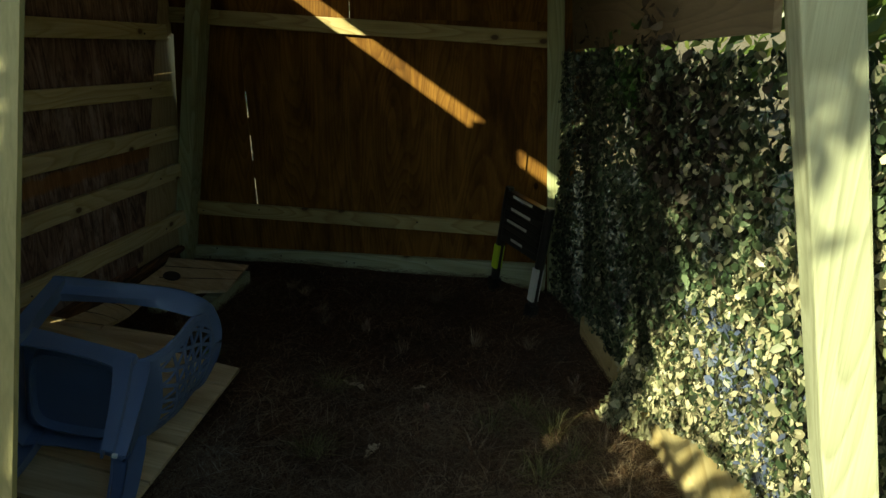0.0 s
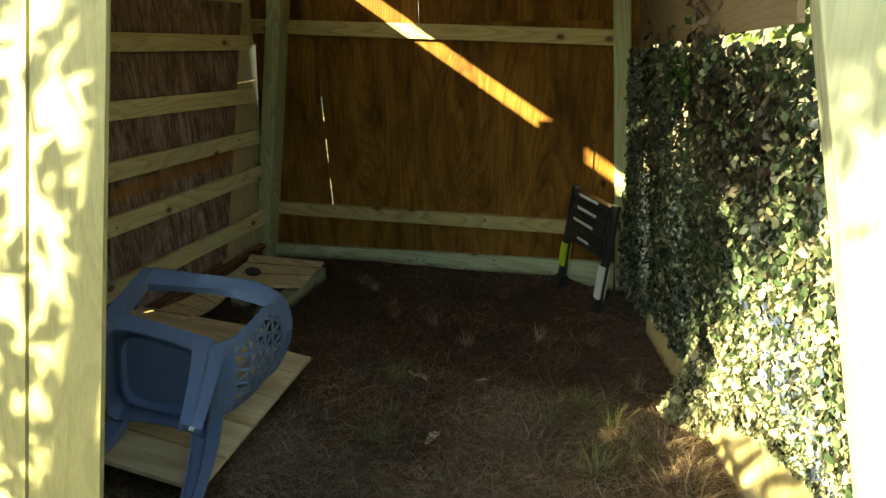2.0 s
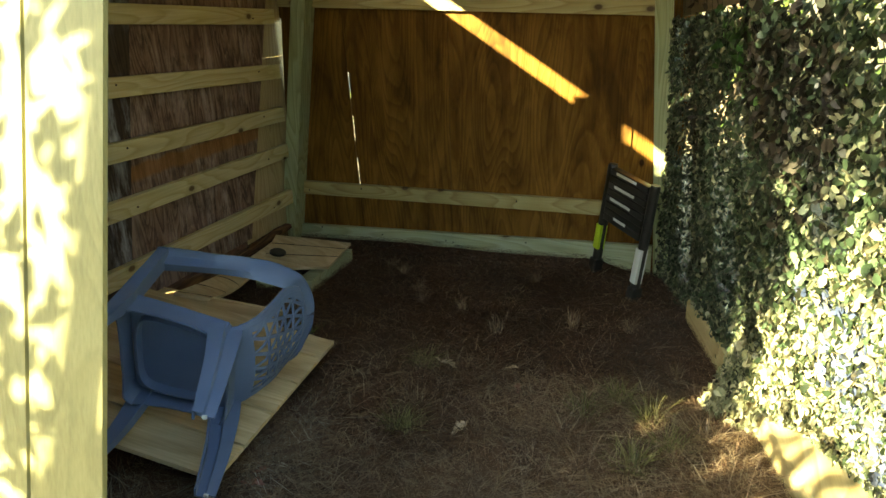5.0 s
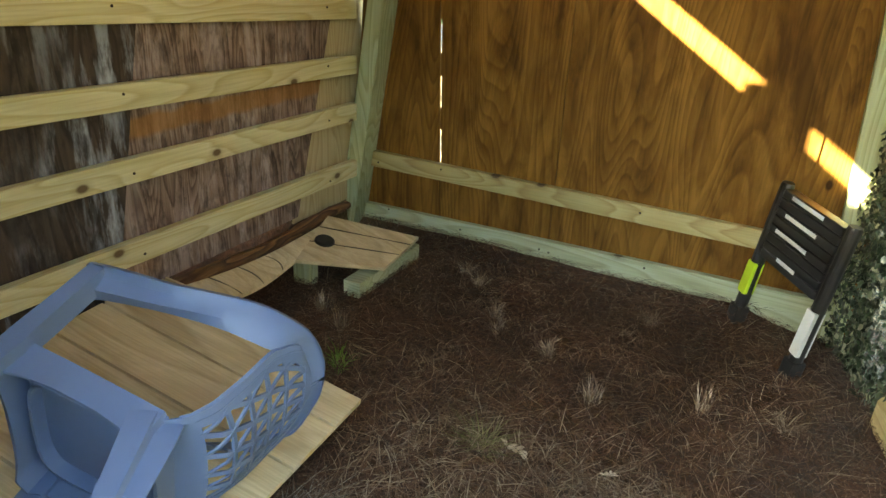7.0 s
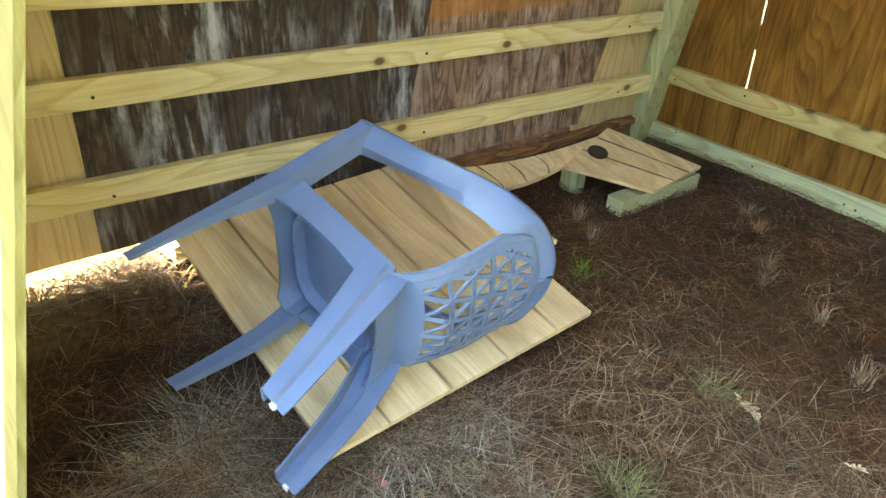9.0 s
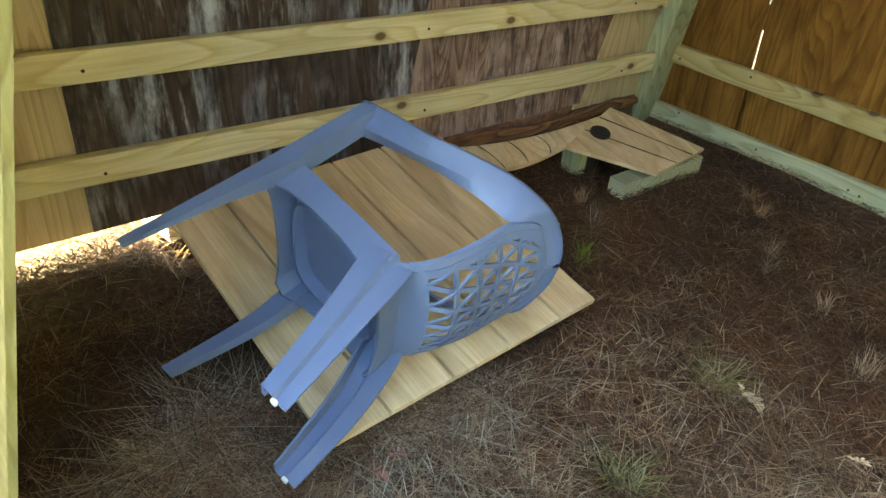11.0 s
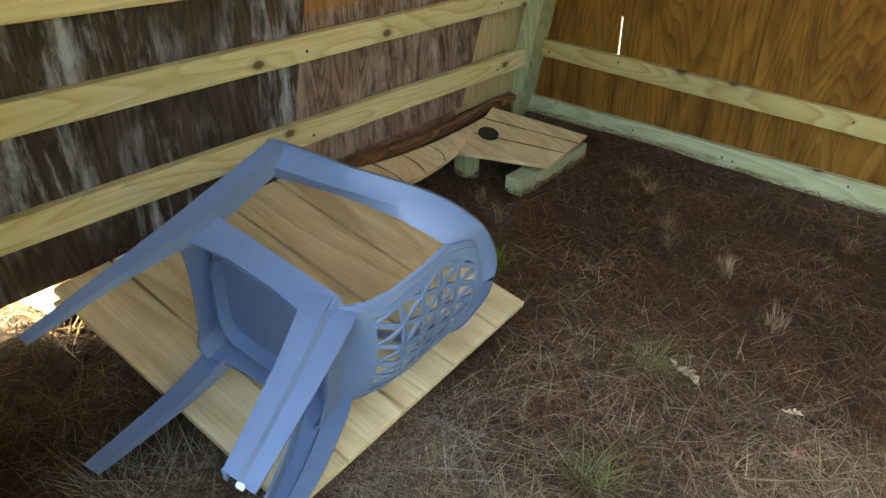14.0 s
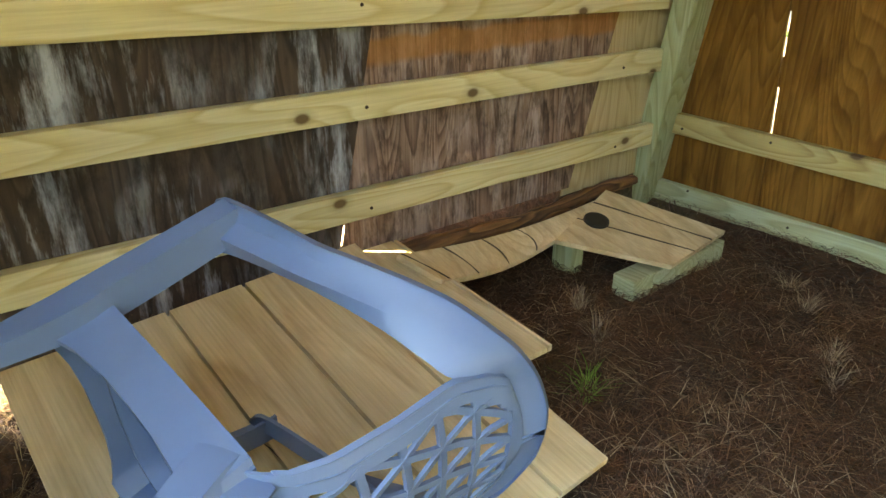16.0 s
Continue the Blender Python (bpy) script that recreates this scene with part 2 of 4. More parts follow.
def box_bm(lo, hi, bevel=0.004, shear=None, bm=None):
    """A bevelled block; shear: x shift for each metre of z."""
    bm = bm or bmesh.new()
    c = [(a + b) / 2 for a, b in zip(lo, hi)]
    d = [b - a for a, b in zip(lo, hi)]
    made = bmesh.ops.create_cube(bm, size=1.0, matrix=Matrix.Translation(c) @ Matrix.Diagonal((*d, 1)))
    if bevel:
        es = {e for v in made["verts"] for e in v.link_edges}
        made = bmesh.ops.bevel(bm, geom=list(es), offset=min(bevel, min(d) * 0.3), segments=2, affect="EDGES", profile=0.6)
    if shear:
        for v in bm.verts:
            v.co.x += shear * v.co.z
    return bm


def loft(sections, closed=True, cap=True):
    """A bmesh through a row of outlines with the same number of points."""
    bm = bmesh.new()
    rows = [[bm.verts.new(p) for p in s] for s in sections]
    n = len(rows[0])
    for a, b in zip(rows, rows[1:]):
        for i in range(n if closed else n - 1):
            k = (i + 1) % n
            bm.faces.new((a[i], a[k], b[k], b[i]))
    if cap and closed:
        bm.faces.new(rows[0][::-1])
        bm.faces.new(rows[-1])
    return bm


def grooved(length, width, thick, first, step, groove=0.011, deep=0.0125, wob=0.0):
    """A sheet with grooves along x: outline in y and z, drawn out along x. Returns a bmesh from 0,0,0."""
    ys, y = [], first
    while y < width - 0.01:
        if y > 0.01:
            ys.append(y)
        y += step
    top = [(0.0, thick)]
    for g in ys:
        top += [(g - groove / 2, thick), (g - groove / 3, thick - deep), (g + groove / 3, thick - deep), (g + groove / 2, thick)]
    top.append((width, thick))
    outline = [(0.0, 0.0)] + top + [(width, 0.0)]
    n = 9
    return loft([[(length * i / (n - 1), a, b + wob * math.sin(math.pi * i / (n - 1))) for a, b in outline] for i in range(n)])


# ---- ground ----
def ground_z(x, y):
    r = math.hypot(x + 0.6, y - 2.4)
    fade = min(1.0, r / 6.0)
    step = lambda a, b, v: min(1.0, max(0.0, (v - a) / (b - a))) ** 2
    # bank and berm are added to stop sunlight coming in under the left wall
    bank = 0.13 * step(-1.83, -1.90, x) * step(0.2, 0.95, y) * step(-6.0, -3.0, x) * step(1.56, 1.40, y)
    berm = (0.15 + 0.055 * step(1.40, 1.56, y) + 0.07 * step(2.20, 2.40, y)) * step(-2.052, -2.078, x) * step(1.40, 1.52, y) * step(-4.5, -2.6, x) * step(5.5, 4.2, y)
    back = 0.075 * step(3.80, 3.95, y) * step(0.30, 0.0, x) * step(-2.3, -2.05, x)
    mound = 0.09 * math.exp(-((x + 1.0) / 0.42) ** 2 - ((y - 2.0) / 0.75) ** 2)
    return max(berm, bank, back) + mound + 0.022 * noise.noise((x * 1.3, y * 1.3, 0.3)) + 0.010 * noise.noise((x * 5, y * 5, 4.0)) + 0.25 * fade * noise.noise((x * 0.15, y * 0.15, 8.0))


def build_ground():
    m, nt, b = nodes_of("pine_straw_ground", 0.95)
    n1 = tex(nt, "ShaderNodeTexNoise", coords(nt, (2.2, 2.2, 2.2)), Scale=1.0, Detail=8.0, Roughness=0.6)
    n2 = tex(nt, "ShaderNodeTexNoise", coords(nt, (45, 45, 45)), Scale=1.0, Detail=5.0)
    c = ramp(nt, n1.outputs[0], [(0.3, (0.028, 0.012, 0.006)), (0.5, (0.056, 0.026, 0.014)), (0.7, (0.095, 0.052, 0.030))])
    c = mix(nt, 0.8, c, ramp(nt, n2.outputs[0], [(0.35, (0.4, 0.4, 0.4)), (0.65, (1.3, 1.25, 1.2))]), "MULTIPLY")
    # paler ground outside, mostly unseen, added to bounce sunlight into the shelter
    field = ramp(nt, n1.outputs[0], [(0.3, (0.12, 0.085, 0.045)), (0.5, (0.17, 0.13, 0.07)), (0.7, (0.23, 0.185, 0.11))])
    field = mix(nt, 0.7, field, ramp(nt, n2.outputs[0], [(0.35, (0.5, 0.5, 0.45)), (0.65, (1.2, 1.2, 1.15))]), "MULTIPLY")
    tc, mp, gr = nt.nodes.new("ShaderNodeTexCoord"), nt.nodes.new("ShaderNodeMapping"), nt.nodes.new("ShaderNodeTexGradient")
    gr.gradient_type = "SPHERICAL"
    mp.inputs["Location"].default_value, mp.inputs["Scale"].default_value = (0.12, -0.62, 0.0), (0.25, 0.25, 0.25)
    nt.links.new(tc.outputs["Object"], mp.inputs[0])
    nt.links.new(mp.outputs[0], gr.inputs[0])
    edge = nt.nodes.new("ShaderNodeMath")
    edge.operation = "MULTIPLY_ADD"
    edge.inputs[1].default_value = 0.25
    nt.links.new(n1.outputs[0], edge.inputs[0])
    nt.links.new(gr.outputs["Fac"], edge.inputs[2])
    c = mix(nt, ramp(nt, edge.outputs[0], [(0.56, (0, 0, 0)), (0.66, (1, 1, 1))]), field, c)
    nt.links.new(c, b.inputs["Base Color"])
    bump(nt, b, n2.outputs[0], 0.7, 0.02)
    xs = sorted({round(-2.6 + 0.07 * i, 3) for i in range(64)} | {-2.056, -2.066, -2.08, -300, -120, -60, -30, -18, -12, -8, -6, -4.5, -3.5, 3, 4, 5, 7, 10, 15, 25, 50, 120, 300})
    ys = sorted({round(-1.0 + 0.07 * i, 3) for i in range(86)} | {-300, -120, -60, -30, -16, -9, -6, -4, -2.5, -1.6, 6, 7, 9, 12, 18, 30, 60, 120, 300})
    verts = [(x, y, ground_z(x, y)) for y in ys for x in xs]
    w = len(xs)
    faces = [(j * w + i, j * w + i + 1, (j + 1) * w + i + 1, (j + 1) * w + i) for j in range(len(ys) - 1) for i in range(w - 1)]
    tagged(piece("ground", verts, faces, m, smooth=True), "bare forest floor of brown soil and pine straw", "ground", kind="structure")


build_ground()

# ---- the left wall: rails in front of old plywood ----
XR, XP = -2.0, -2.04


def eaves(y):
    """How far wall tops and roof drop towards the back, as the rails do."""
    return -0.028 * (y - 1.54) - 0.008


wall_left = thing("wall_left", "left wall of weathered plywood sheets behind pale horizontal rails", "wall", "structure")
for za, zb in ((0.435, 0.378), (0.738, 0.680), (1.014, 0.917), (1.312, 1.180), (1.612, 1.502), (1.88, 1.78), (2.15, 2.05)):
    bm = box_bm((XP + 0.001, 0.96, -0.0445), (XR, 3.862, 0.0445), 0.004)
    for v in bm.verts:
        v.co.z += za + (zb - za) * (v.co.y - 1.10) / 2.75
    part("rail", bm, RAIL, wall_left)


def sheet_left(y0, y1, z0, z1, lean0, lean1, mat, label, back=0.0, chips=()):
    """One plywood sheet; chips: stretches of height where its near edge is broken back, and how far."""
    cuts = {z0: 0.0, z1: 0.0}
    for a, b, deep in chips:
        cuts.update({a - 0.004: 0.0, a: deep, b: deep, b + 0.004: 0.0})
    rows = []
    for z in sorted(cuts):
        ya, yb = y0 + cuts[z] + lean0 * (z - z0), y1 + lean1 * (z - z0)
        top = [z + (eaves(y) if z > 2.2 else 0.0) for y in (ya, yb)]
        rows.append([(XP - 0.012 - back, ya, top[0]), (XP - back, ya, top[0]), (XP - back, yb, top[1]), (XP - 0.012 - back, yb, top[1])])
    part("sheet", loft(rows), mat, wall_left, label)


sheet_left(0.80, 1.31, 0.205, 2.29, 0.05, 0.03, SIDING, "pale new siding strip", 0.016)
sheet_left(1.260, 2.364, 0.215, 2.29, 0.018, 0.225, PLY_GREY, "dark grey water-stained plywood sheet")
sheet_left(2.351, 3.424, 0.225, 2.29, 0.225, 0.31, PLY_RED, "dark red-brown weathered plywood sheet", 0.0135, ((0.27, 0.335, 0.03),))
sheet_left(3.40, 4.20, 0.19, 1.262, 0.26, 0.0, SIDING, "pale new siding strip", 0.028)
sheet_left(3.726, 4.20, 1.264, 1.470, 0.26, 0.0, SIDING, "pale new siding strip", 0.028)
sheet_left(3.7825, 4.20, 1.472, 1.78, 0.26, 0.0, SIDING, "pale new siding strip", 0.028)
sheet_left(3.79, 4.20, 1.782, 2.29, 0.26, 0.0, SIDING, "pale new siding strip", 0.028)

# ---- the back wall ----
YB = 4.0
wall_back = thing("wall_back", "back wall of orange plywood with pale rails across", "wall", "structure")


def sheet_back(x0, x1, z0, z1, lean0, lean1, y=YB):
    bm = box_bm((x0, y, z0), (x1, y + 0.012, z1), 0.001)
    for v in bm.verts:
        v.co.x += (lean0 if v.co.x < (x0 + x1) / 2 else lean1) * (v.co.z - z0)
    part("sheet", bm, PLY, wall_back)


sheet_back(-2.13, -1.561, -0.03, 1.60, 0.06, -0.042)
sheet_back(-1.550, -0.948, -0.03, 1.60, -0.042, 0.0)
part("batten", box_bm((-1.0, YB + 0.0125, -0.03), (-0.89, YB + 0.03, 1.48), 0.0), PLY, wall_back)
for z0, z1 in ((-0.03, 0.44), (0.62, 0.73), (0.89, 1.0), (1.16, 1.60)):
    part("batten", box_bm((-1.63, YB + 0.0125, z0), (-1.50, YB + 0.03, z1), 0.0), PLY, wall_back)
sheet_back(-0.945, 0.112, -0.03, 1.60, 0.0, 0.022)
sheet_back(0.09, 0.42, -0.03, 1.60, 0.022, 0.0, YB + 0.0125)
sheet_back(-2.10, -0.946, 1.49, 2.295, 0.0, 0.0, YB + 0.0315)
sheet_back(-0.942, 0.42, 1.49, 2.295, 0.0, 0.0, YB + 0.0315)
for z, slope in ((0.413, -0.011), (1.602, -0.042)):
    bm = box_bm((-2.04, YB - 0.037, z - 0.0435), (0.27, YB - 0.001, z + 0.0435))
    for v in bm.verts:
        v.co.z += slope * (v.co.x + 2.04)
    part("rail", bm, RAIL_X_SHADE, wall_back)
bm = box_bm((-2.08, YB - 0.036, -0.03), (0.29, YB - 0.001, 0.150))
for v in bm.verts:
    if v.co.z > 0.1:
        v.co.z += 0.030 * min(1.0, (v.co.x + 2.08) / 1.3)
part("plate", bm, PLATE, wall_back, "pale green treated bottom plate")

IRON = plastic("rusty_iron", (0.035, 0.022, 0.016), 0.7)


def nail(x, y, z, axis, parent):
    """A nail head that stands out along -y (axis 1) or +x (axis 0)."""
    bm = bmesh.new()
    bmesh.ops.create_cone(bm, cap_ends=True, segments=10, radius1=0.0055, radius2=0.0045, depth=0.004)
    bmesh.ops.transform(bm, matrix=Matrix.Translation((x, y, z)) @ (Matrix.Rotation(radians(90), 4, "X") if axis else Matrix.Rotation(radians(90), 4, "Y")), verts=bm.verts)
    part("nail", bm, IRON, parent)


for x in (-1.86, -1.42, -0.98, -0.93, -0.46, -0.02):
    nail(x, YB - 0.0375, 0.125 + 0.02 * math.sin(9 * x), 1, wall_back)
for x in (-1.93, -1.55, -0.52, 0.04):
    nail(x, YB - 0.0385, 0.413 - 0.011 * (x + 2.04) + 0.018 * math.sin(7 * x), 1, wall_back)
for za, zb in ((0.435, 0.378), (0.738, 0.680), (1.014, 0.917), (1.312, 1.180), (1.612, 1.502)):
    for y in (1.32, 2.47, 3.62):
        nail(XR + 0.0015, y, za + (zb - za) * (y - 1.10) / 2.75 + 0.016 * math.sin(11 * y + 5 * za), 0, wall_left)

# ---- posts ----
def post(name, x, y, w, d, z0, z1, lean, mat, label):
    tagged(part(name, box_bm((x, y, z0), (x + w, y + d, z1), 0.006, lean), mat), label, "post", kind="structure")


post("post_back_left", -2.132, 3.865, 0.098, 0.13, -0.05, 2.29, 0.155, POST, "leaning green treated corner post against the plywood")
post("post_back_right", 0.305, 3.945, 0.095, 0.09, -0.05, 2.29, -0.063, POST, "green treated corner post beside the ladder")
post("post_front_right", 1.008, 1.155, 0.105, 0.09, -0.05, 2.5, -0.22, SUN_POST, "sunlit green treated post at the entrance")

# ---- front wall by the entrance ----
wall_front = thing("wall_front", "grooved pale siding wall beside the entrance in dappled sun", "wall", "structure")


def leaning(bm, m=None):
    """The front wall's lean, inwards and a little to the side."""
    if m:
        bmesh.ops.transform(bm, matrix=m, verts=bm.verts)
    for v in bm.verts:
        v.co.x += 0.030 * v.co.z
        v.co.y += 0.226 * v.co.z
    return bm


bm = grooved(2.36, 1.0, 0.014, 0.205, 0.205)
part("sheet", leaning(bm, Matrix(((0, -1, 0, -0.786), (0, 0, -1, 0.758), (1, 0, 0, -0.02), (0, 0, 0, 1)))), FRONT, wall_front)
bm = grooved(2.10, 0.32, 0.014, 0.12, 0.205)
part("sheet", leaning(bm, Matrix(((0, -1, 0, -1.7863), (0, 0, -1, 0.758), (1, 0, 0, -0.02), (0, 0, 0, 1)))), FRONT, wall_front)
part("stud", leaning(box_bm((-0.915, 0.759, -0.03), (-0.840, 0.780, 2.34), 0.004)), POST, wall_front)

sill = thing("wall_entrance", "low pale plank barrier across the open entrance", "barrier", "structure")
rows = []
for x, z in ((-0.798, 0.528), (0.96, 0.56)):
    rows.append([(x, 0.852, -0.03), (x, 0.890, -0.03), (x, 0.890, z), (x, 0.852, z)])
part("plank", loft(rows), PLATE, sill)

# ---- the right wall ----
def right_x(y, z):
    k = (3.95 - y) / 2.8
    return 0.36 + 0.118 * (3.95 - y) + (1.5 - z) / 1.5 * 0.42 * max(0.0, k) ** 0.9


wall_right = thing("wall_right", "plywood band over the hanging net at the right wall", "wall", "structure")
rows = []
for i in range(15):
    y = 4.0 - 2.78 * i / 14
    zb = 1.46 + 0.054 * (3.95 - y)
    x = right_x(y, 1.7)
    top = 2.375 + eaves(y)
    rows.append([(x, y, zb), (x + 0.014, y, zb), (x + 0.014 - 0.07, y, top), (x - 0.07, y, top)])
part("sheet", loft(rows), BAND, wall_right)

# ---- roof ----
roof = thing("roof", "plain plywood roof over the shelter, unseen, shaped for the sun strip", "roof", "structure")
# the two small pieces at the eave are added, unseen, to cut the sunbeam
for name, lo, hi, mat in (("sheet", (-2.038, 1.225, 2.385), (0.80, 4.3, 2.405), SIDING_X), ("fascia", (-2.07, 0.72, 2.385), (-2.04, 1.223, 2.62), RAIL), ("rafter_end", (-2.12, 1.29, 2.25), (-2.0, 1.51, 2.384), RAIL)):
    bm = box_bm(lo, hi, 0.0)
    for v in bm.verts:
        v.co.z += eaves(v.co.y)
    part(name, bm, mat, roof)

# ---- plastic chair lying on its side ----
CHAIR = Matrix(((-0.228, -0.9543, -0.1931, -1.0365), (0.1153, -0.2235, 0.9679, 1.2531), (-0.9669, 0.1984, 0.1609, 0.3998), (0, 0, 0, 1)))
chair = thing("plastic_armchair", "blue moulded plastic armchair with lattice back, tipped on its side", "chair", m=CHAIR)


def eased(rows, k=6):
    """More outlines between the given ones, along smooth curves."""
    out = []
    for i in range(len(rows) - 1):
        a, b, c, d = rows[max(0, i - 1)], rows[i], rows[i + 1], rows[min(len(rows) - 1, i + 2)]
        for j in range(k):
            t = j / k
            out.append([0.5 * ((2 * q) + (r - p) * t + (2 * p - 5 * q + 4 * r - u) * t * t + (3 * q - p - 3 * r + u) * t ** 3) for p, q, r, u in zip(a, b, c, d)])
    return out + [rows[-1]]


def angle_section(p, u, a, v, b, t=0.006):
    p, u, v = Vector(p), Vector(u), Vector(v)
    return [p, p + a * u, p + a * u + t * v, p + t * u + t * v, p + b * v + t * u, p + b * v]


for s in (-1, 1):
    inward, back, fore, down = (-s, 0, 0), (0, -1, 0), (0, 1, 0), (0, 0, -1)
    rows = []
    for z, x, y, a, b in ((0.0, 0.276, 0.218, 0.027, 0.024), (0.02, 0.276, 0.218, 0.031, 0.028), (0.2, 0.268, 0.215, 0.043, 0.038), (0.36, 0.263, 0.212, 0.056, 0.058), (0.42, 0.262, 0.212, 0.050, 0.060), (0.52, 0.261, 0.210, 0.042, 0.060), (0.60, 0.262, 0.208, 0.038, 0.058), (0.628, 0.262, 0.207, 0.036, 0.056)):
        a, b = (a * 1.35, b) if s > 0 else (a * (0.62 + 0.5 * z), b * min(1.0, 0.45 + 1.3 * z))
        rows.append(angle_section((s * x, y - a, z), fore, a, inward, b))
    part("front_leg", loft(eased(rows)), BLUE, chair, smooth=True)
    rows = []
    for z, x, y, a, b in ((0.01, 0.213, -0.216, 0.062, 0.040), (0.03, 0.213, -0.216, 0.064, 0.044), (0.2, 0.220, -0.196, 0.082, 0.060), (0.32, 0.215, -0.178, 0.100, 0.066), (0.37, 0.210, -0.168, 0.104, 0.060), (0.395, 0.204, -0.160, 0.094, 0.045)):
        # a stepped channel: the fore half stands proud of the rear half, and its edge is turned in
        at = lambda f, k: Vector((s * (x - k), y + f, z))
        step = 0.014 + 0.02 * z
        rows.append([at(a, b), at(a, 0.0), at(a * 0.52, 0.0), at(a * 0.45, step), at(0.0, step), at(0.0, step + 0.006), at(a * 0.47, step + 0.006), at(a * 0.54, 0.006), at(a - 0.006, 0.006), at(a - 0.006, b)])
    part("rear_leg", loft(eased(rows)), BLUE, chair, smooth=True)

EDGE = [[0.368, 0.192, -0.095], [0.385, 0.196, -0.130], [0.41, 0.194, -0.160], [0.46, 0.190, -0.183], [0.55, 0.186, -0.203], [0.645, 0.182, -0.216], [0.70, 0.165, -0.234], [0.735, 0.140, -0.245], [0.756, 0.085, -0.252]]


def back_point(a, z, off=0.0):
    """The backrest's curved panel: a across it from -1 to 1, z up."""
    k = 0
    while k < len(EDGE) - 2 and z > EDGE[k + 1][0]:
        k += 1
    (z0, w0, y0), (z1, w1, y1) = EDGE[k], EDGE[k + 1]
    t = min(1.0, (z - z0) / (z1 - z0))
    w, y = w0 + (w1 - w0) * t, y0 + (y1 - y0) * t
    bulge = 0.036 * min(1.0, (z - 0.368) / 0.08) - 0.016 * min(1.0, max(0.0, z - 0.46) / 0.25)
    return Vector((a * w, y - bulge * (1 - abs(a) ** 2.4) - off, z))


def grid_shell(fn, us, vs, hole, thick):
    bm = bmesh.new()
    layers = []
    for off in (0.0, thick):
        layers.append([[bm.verts.new(fn(u, v, off)) for u in us] for v in vs])
    keep = [[not hole((us[i] + us[i + 1]) / 2, (vs[j] + vs[j + 1]) / 2) for i in range(len(us) - 1)] for j in range(len(vs) - 1)]
    for j in range(len(vs) - 1):
        for i in range(len(us) - 1):
            if not keep[j][i]:
                continue
            f, g = layers
            bm.faces.new((f[j][i], f[j][i + 1], f[j + 1][i + 1], f[j + 1][i]))
            bm.faces.new((g[j][i], g[j + 1][i], g[j + 1][i + 1], g[j][i + 1]))
            for dj, di, p, q in ((-1, 0, (j, i), (j, i + 1)), (1, 0, (j + 1, i + 1), (j + 1, i)), (0, -1, (j + 1, i), (j, i)), (0, 1, (j, i + 1), (j + 1, i + 1))):
                jj, ii = j + dj, i + di
                if not (0 <= jj < len(vs) - 1 and 0 <= ii < len(us) - 1 and keep[jj][ii]):
                    bm.faces.new((f[p[0]][p[1]], g[p[0]][p[1]], g[q[0]][q[1]], f[q[0]][q[1]]))
    bmesh.ops.delete(bm, geom=[v for v in bm.verts if not v.link_faces], context="VERTS")
    return bm


us = [-1 + i / 20 for i in range(41)]
vs = [0.368 + 0.388 * i / 36 for i in range(37)]


def lattice_hole(a, z):
    lim = 0.80 if z < 0.64 else 0.80 - 0.25 * ((z - 0.64) / 0.10) ** 2
    return abs(a) < lim and 0.418 < z < 0.735


backrest = part("backrest", grid_shell(back_point, us, vs, lattice_hole, 0.007), BLUE, chair, smooth=True)
# the armrests sweep back into wings and meet as the rounded rim of the backrest
OUTER = [(0.258, 0.209, 0.624), (0.264, 0.198, 0.631), (0.265, 0.11, 0.644), (0.264, 0.03, 0.652), (0.259, -0.03, 0.671), (0.249, -0.10, 0.697), (0.234, -0.16, 0.720), (0.211, -0.213, 0.737), (0.178, -0.252, 0.757), (0.115, -0.276, 0.786), (0.05, -0.292, 0.800), (-0.006, -0.295, 0.802)]
INNER = [(0.200, 0.176, 0.592), (0.196, 0.160, 0.602), (0.198, 0.10, 0.614), (0.201, 0.03, 0.624), (0.203, -0.04, 0.631), (0.201, -0.11, 0.637), (0.193, -0.17, 0.641), (0.182, -0.216, 0.650), (0.165, -0.236, 0.70), (0.140, -0.246, 0.735), (0.078, -0.256, 0.752), (-0.006, -0.276, 0.750)]
FOLD = [0.020, 0.026, 0.027, 0.025, 0.022, 0.018, 0.014, 0.010, 0.006, 0.003, 0.001, 0.0]
for s in (-1, 1):
    rows = []
    for o, i, f in zip(OUTER, INNER, FOLD):
        o, i = Vector(o), Vector(i)
        m1, m2 = o.lerp(i, 0.42) + Vector((0.004, -0.2 * f, 0.1 * f)), o.lerp(i, 0.52) + Vector((0.0, 0.0, -f))
        lip = o + Vector((0.006, -0.002, -0.010))
        t = Vector((-0.002, 0.005, 0.006))
        rows.append([c for p in (lip, o, m1, m2, i, i + t, m2 + t, m1 + t, o + t * 0.8) for c in p])
    rows = [[Vector((s * r[k], r[k + 1], r[k + 2])) for k in range(0, 27, 3)] for r in eased(rows, 5)]
    part("armrest", loft(rows), BLUE, chair, smooth=True)
    for rail in (-1.0, -0.90):
        rows = []
        for k in range(25):
            z = 0.40 + 0.33 * k / 24
            p = back_point(-s * rail, z)
            rows.append([p + Vector((a, b, 0)) for a, b in ((-0.004, 0.0), (-0.002, -0.008), (0.002, -0.008), (0.004, 0.0))])
        part("border_rib", loft(rows), BLUE, backrest, smooth=True)


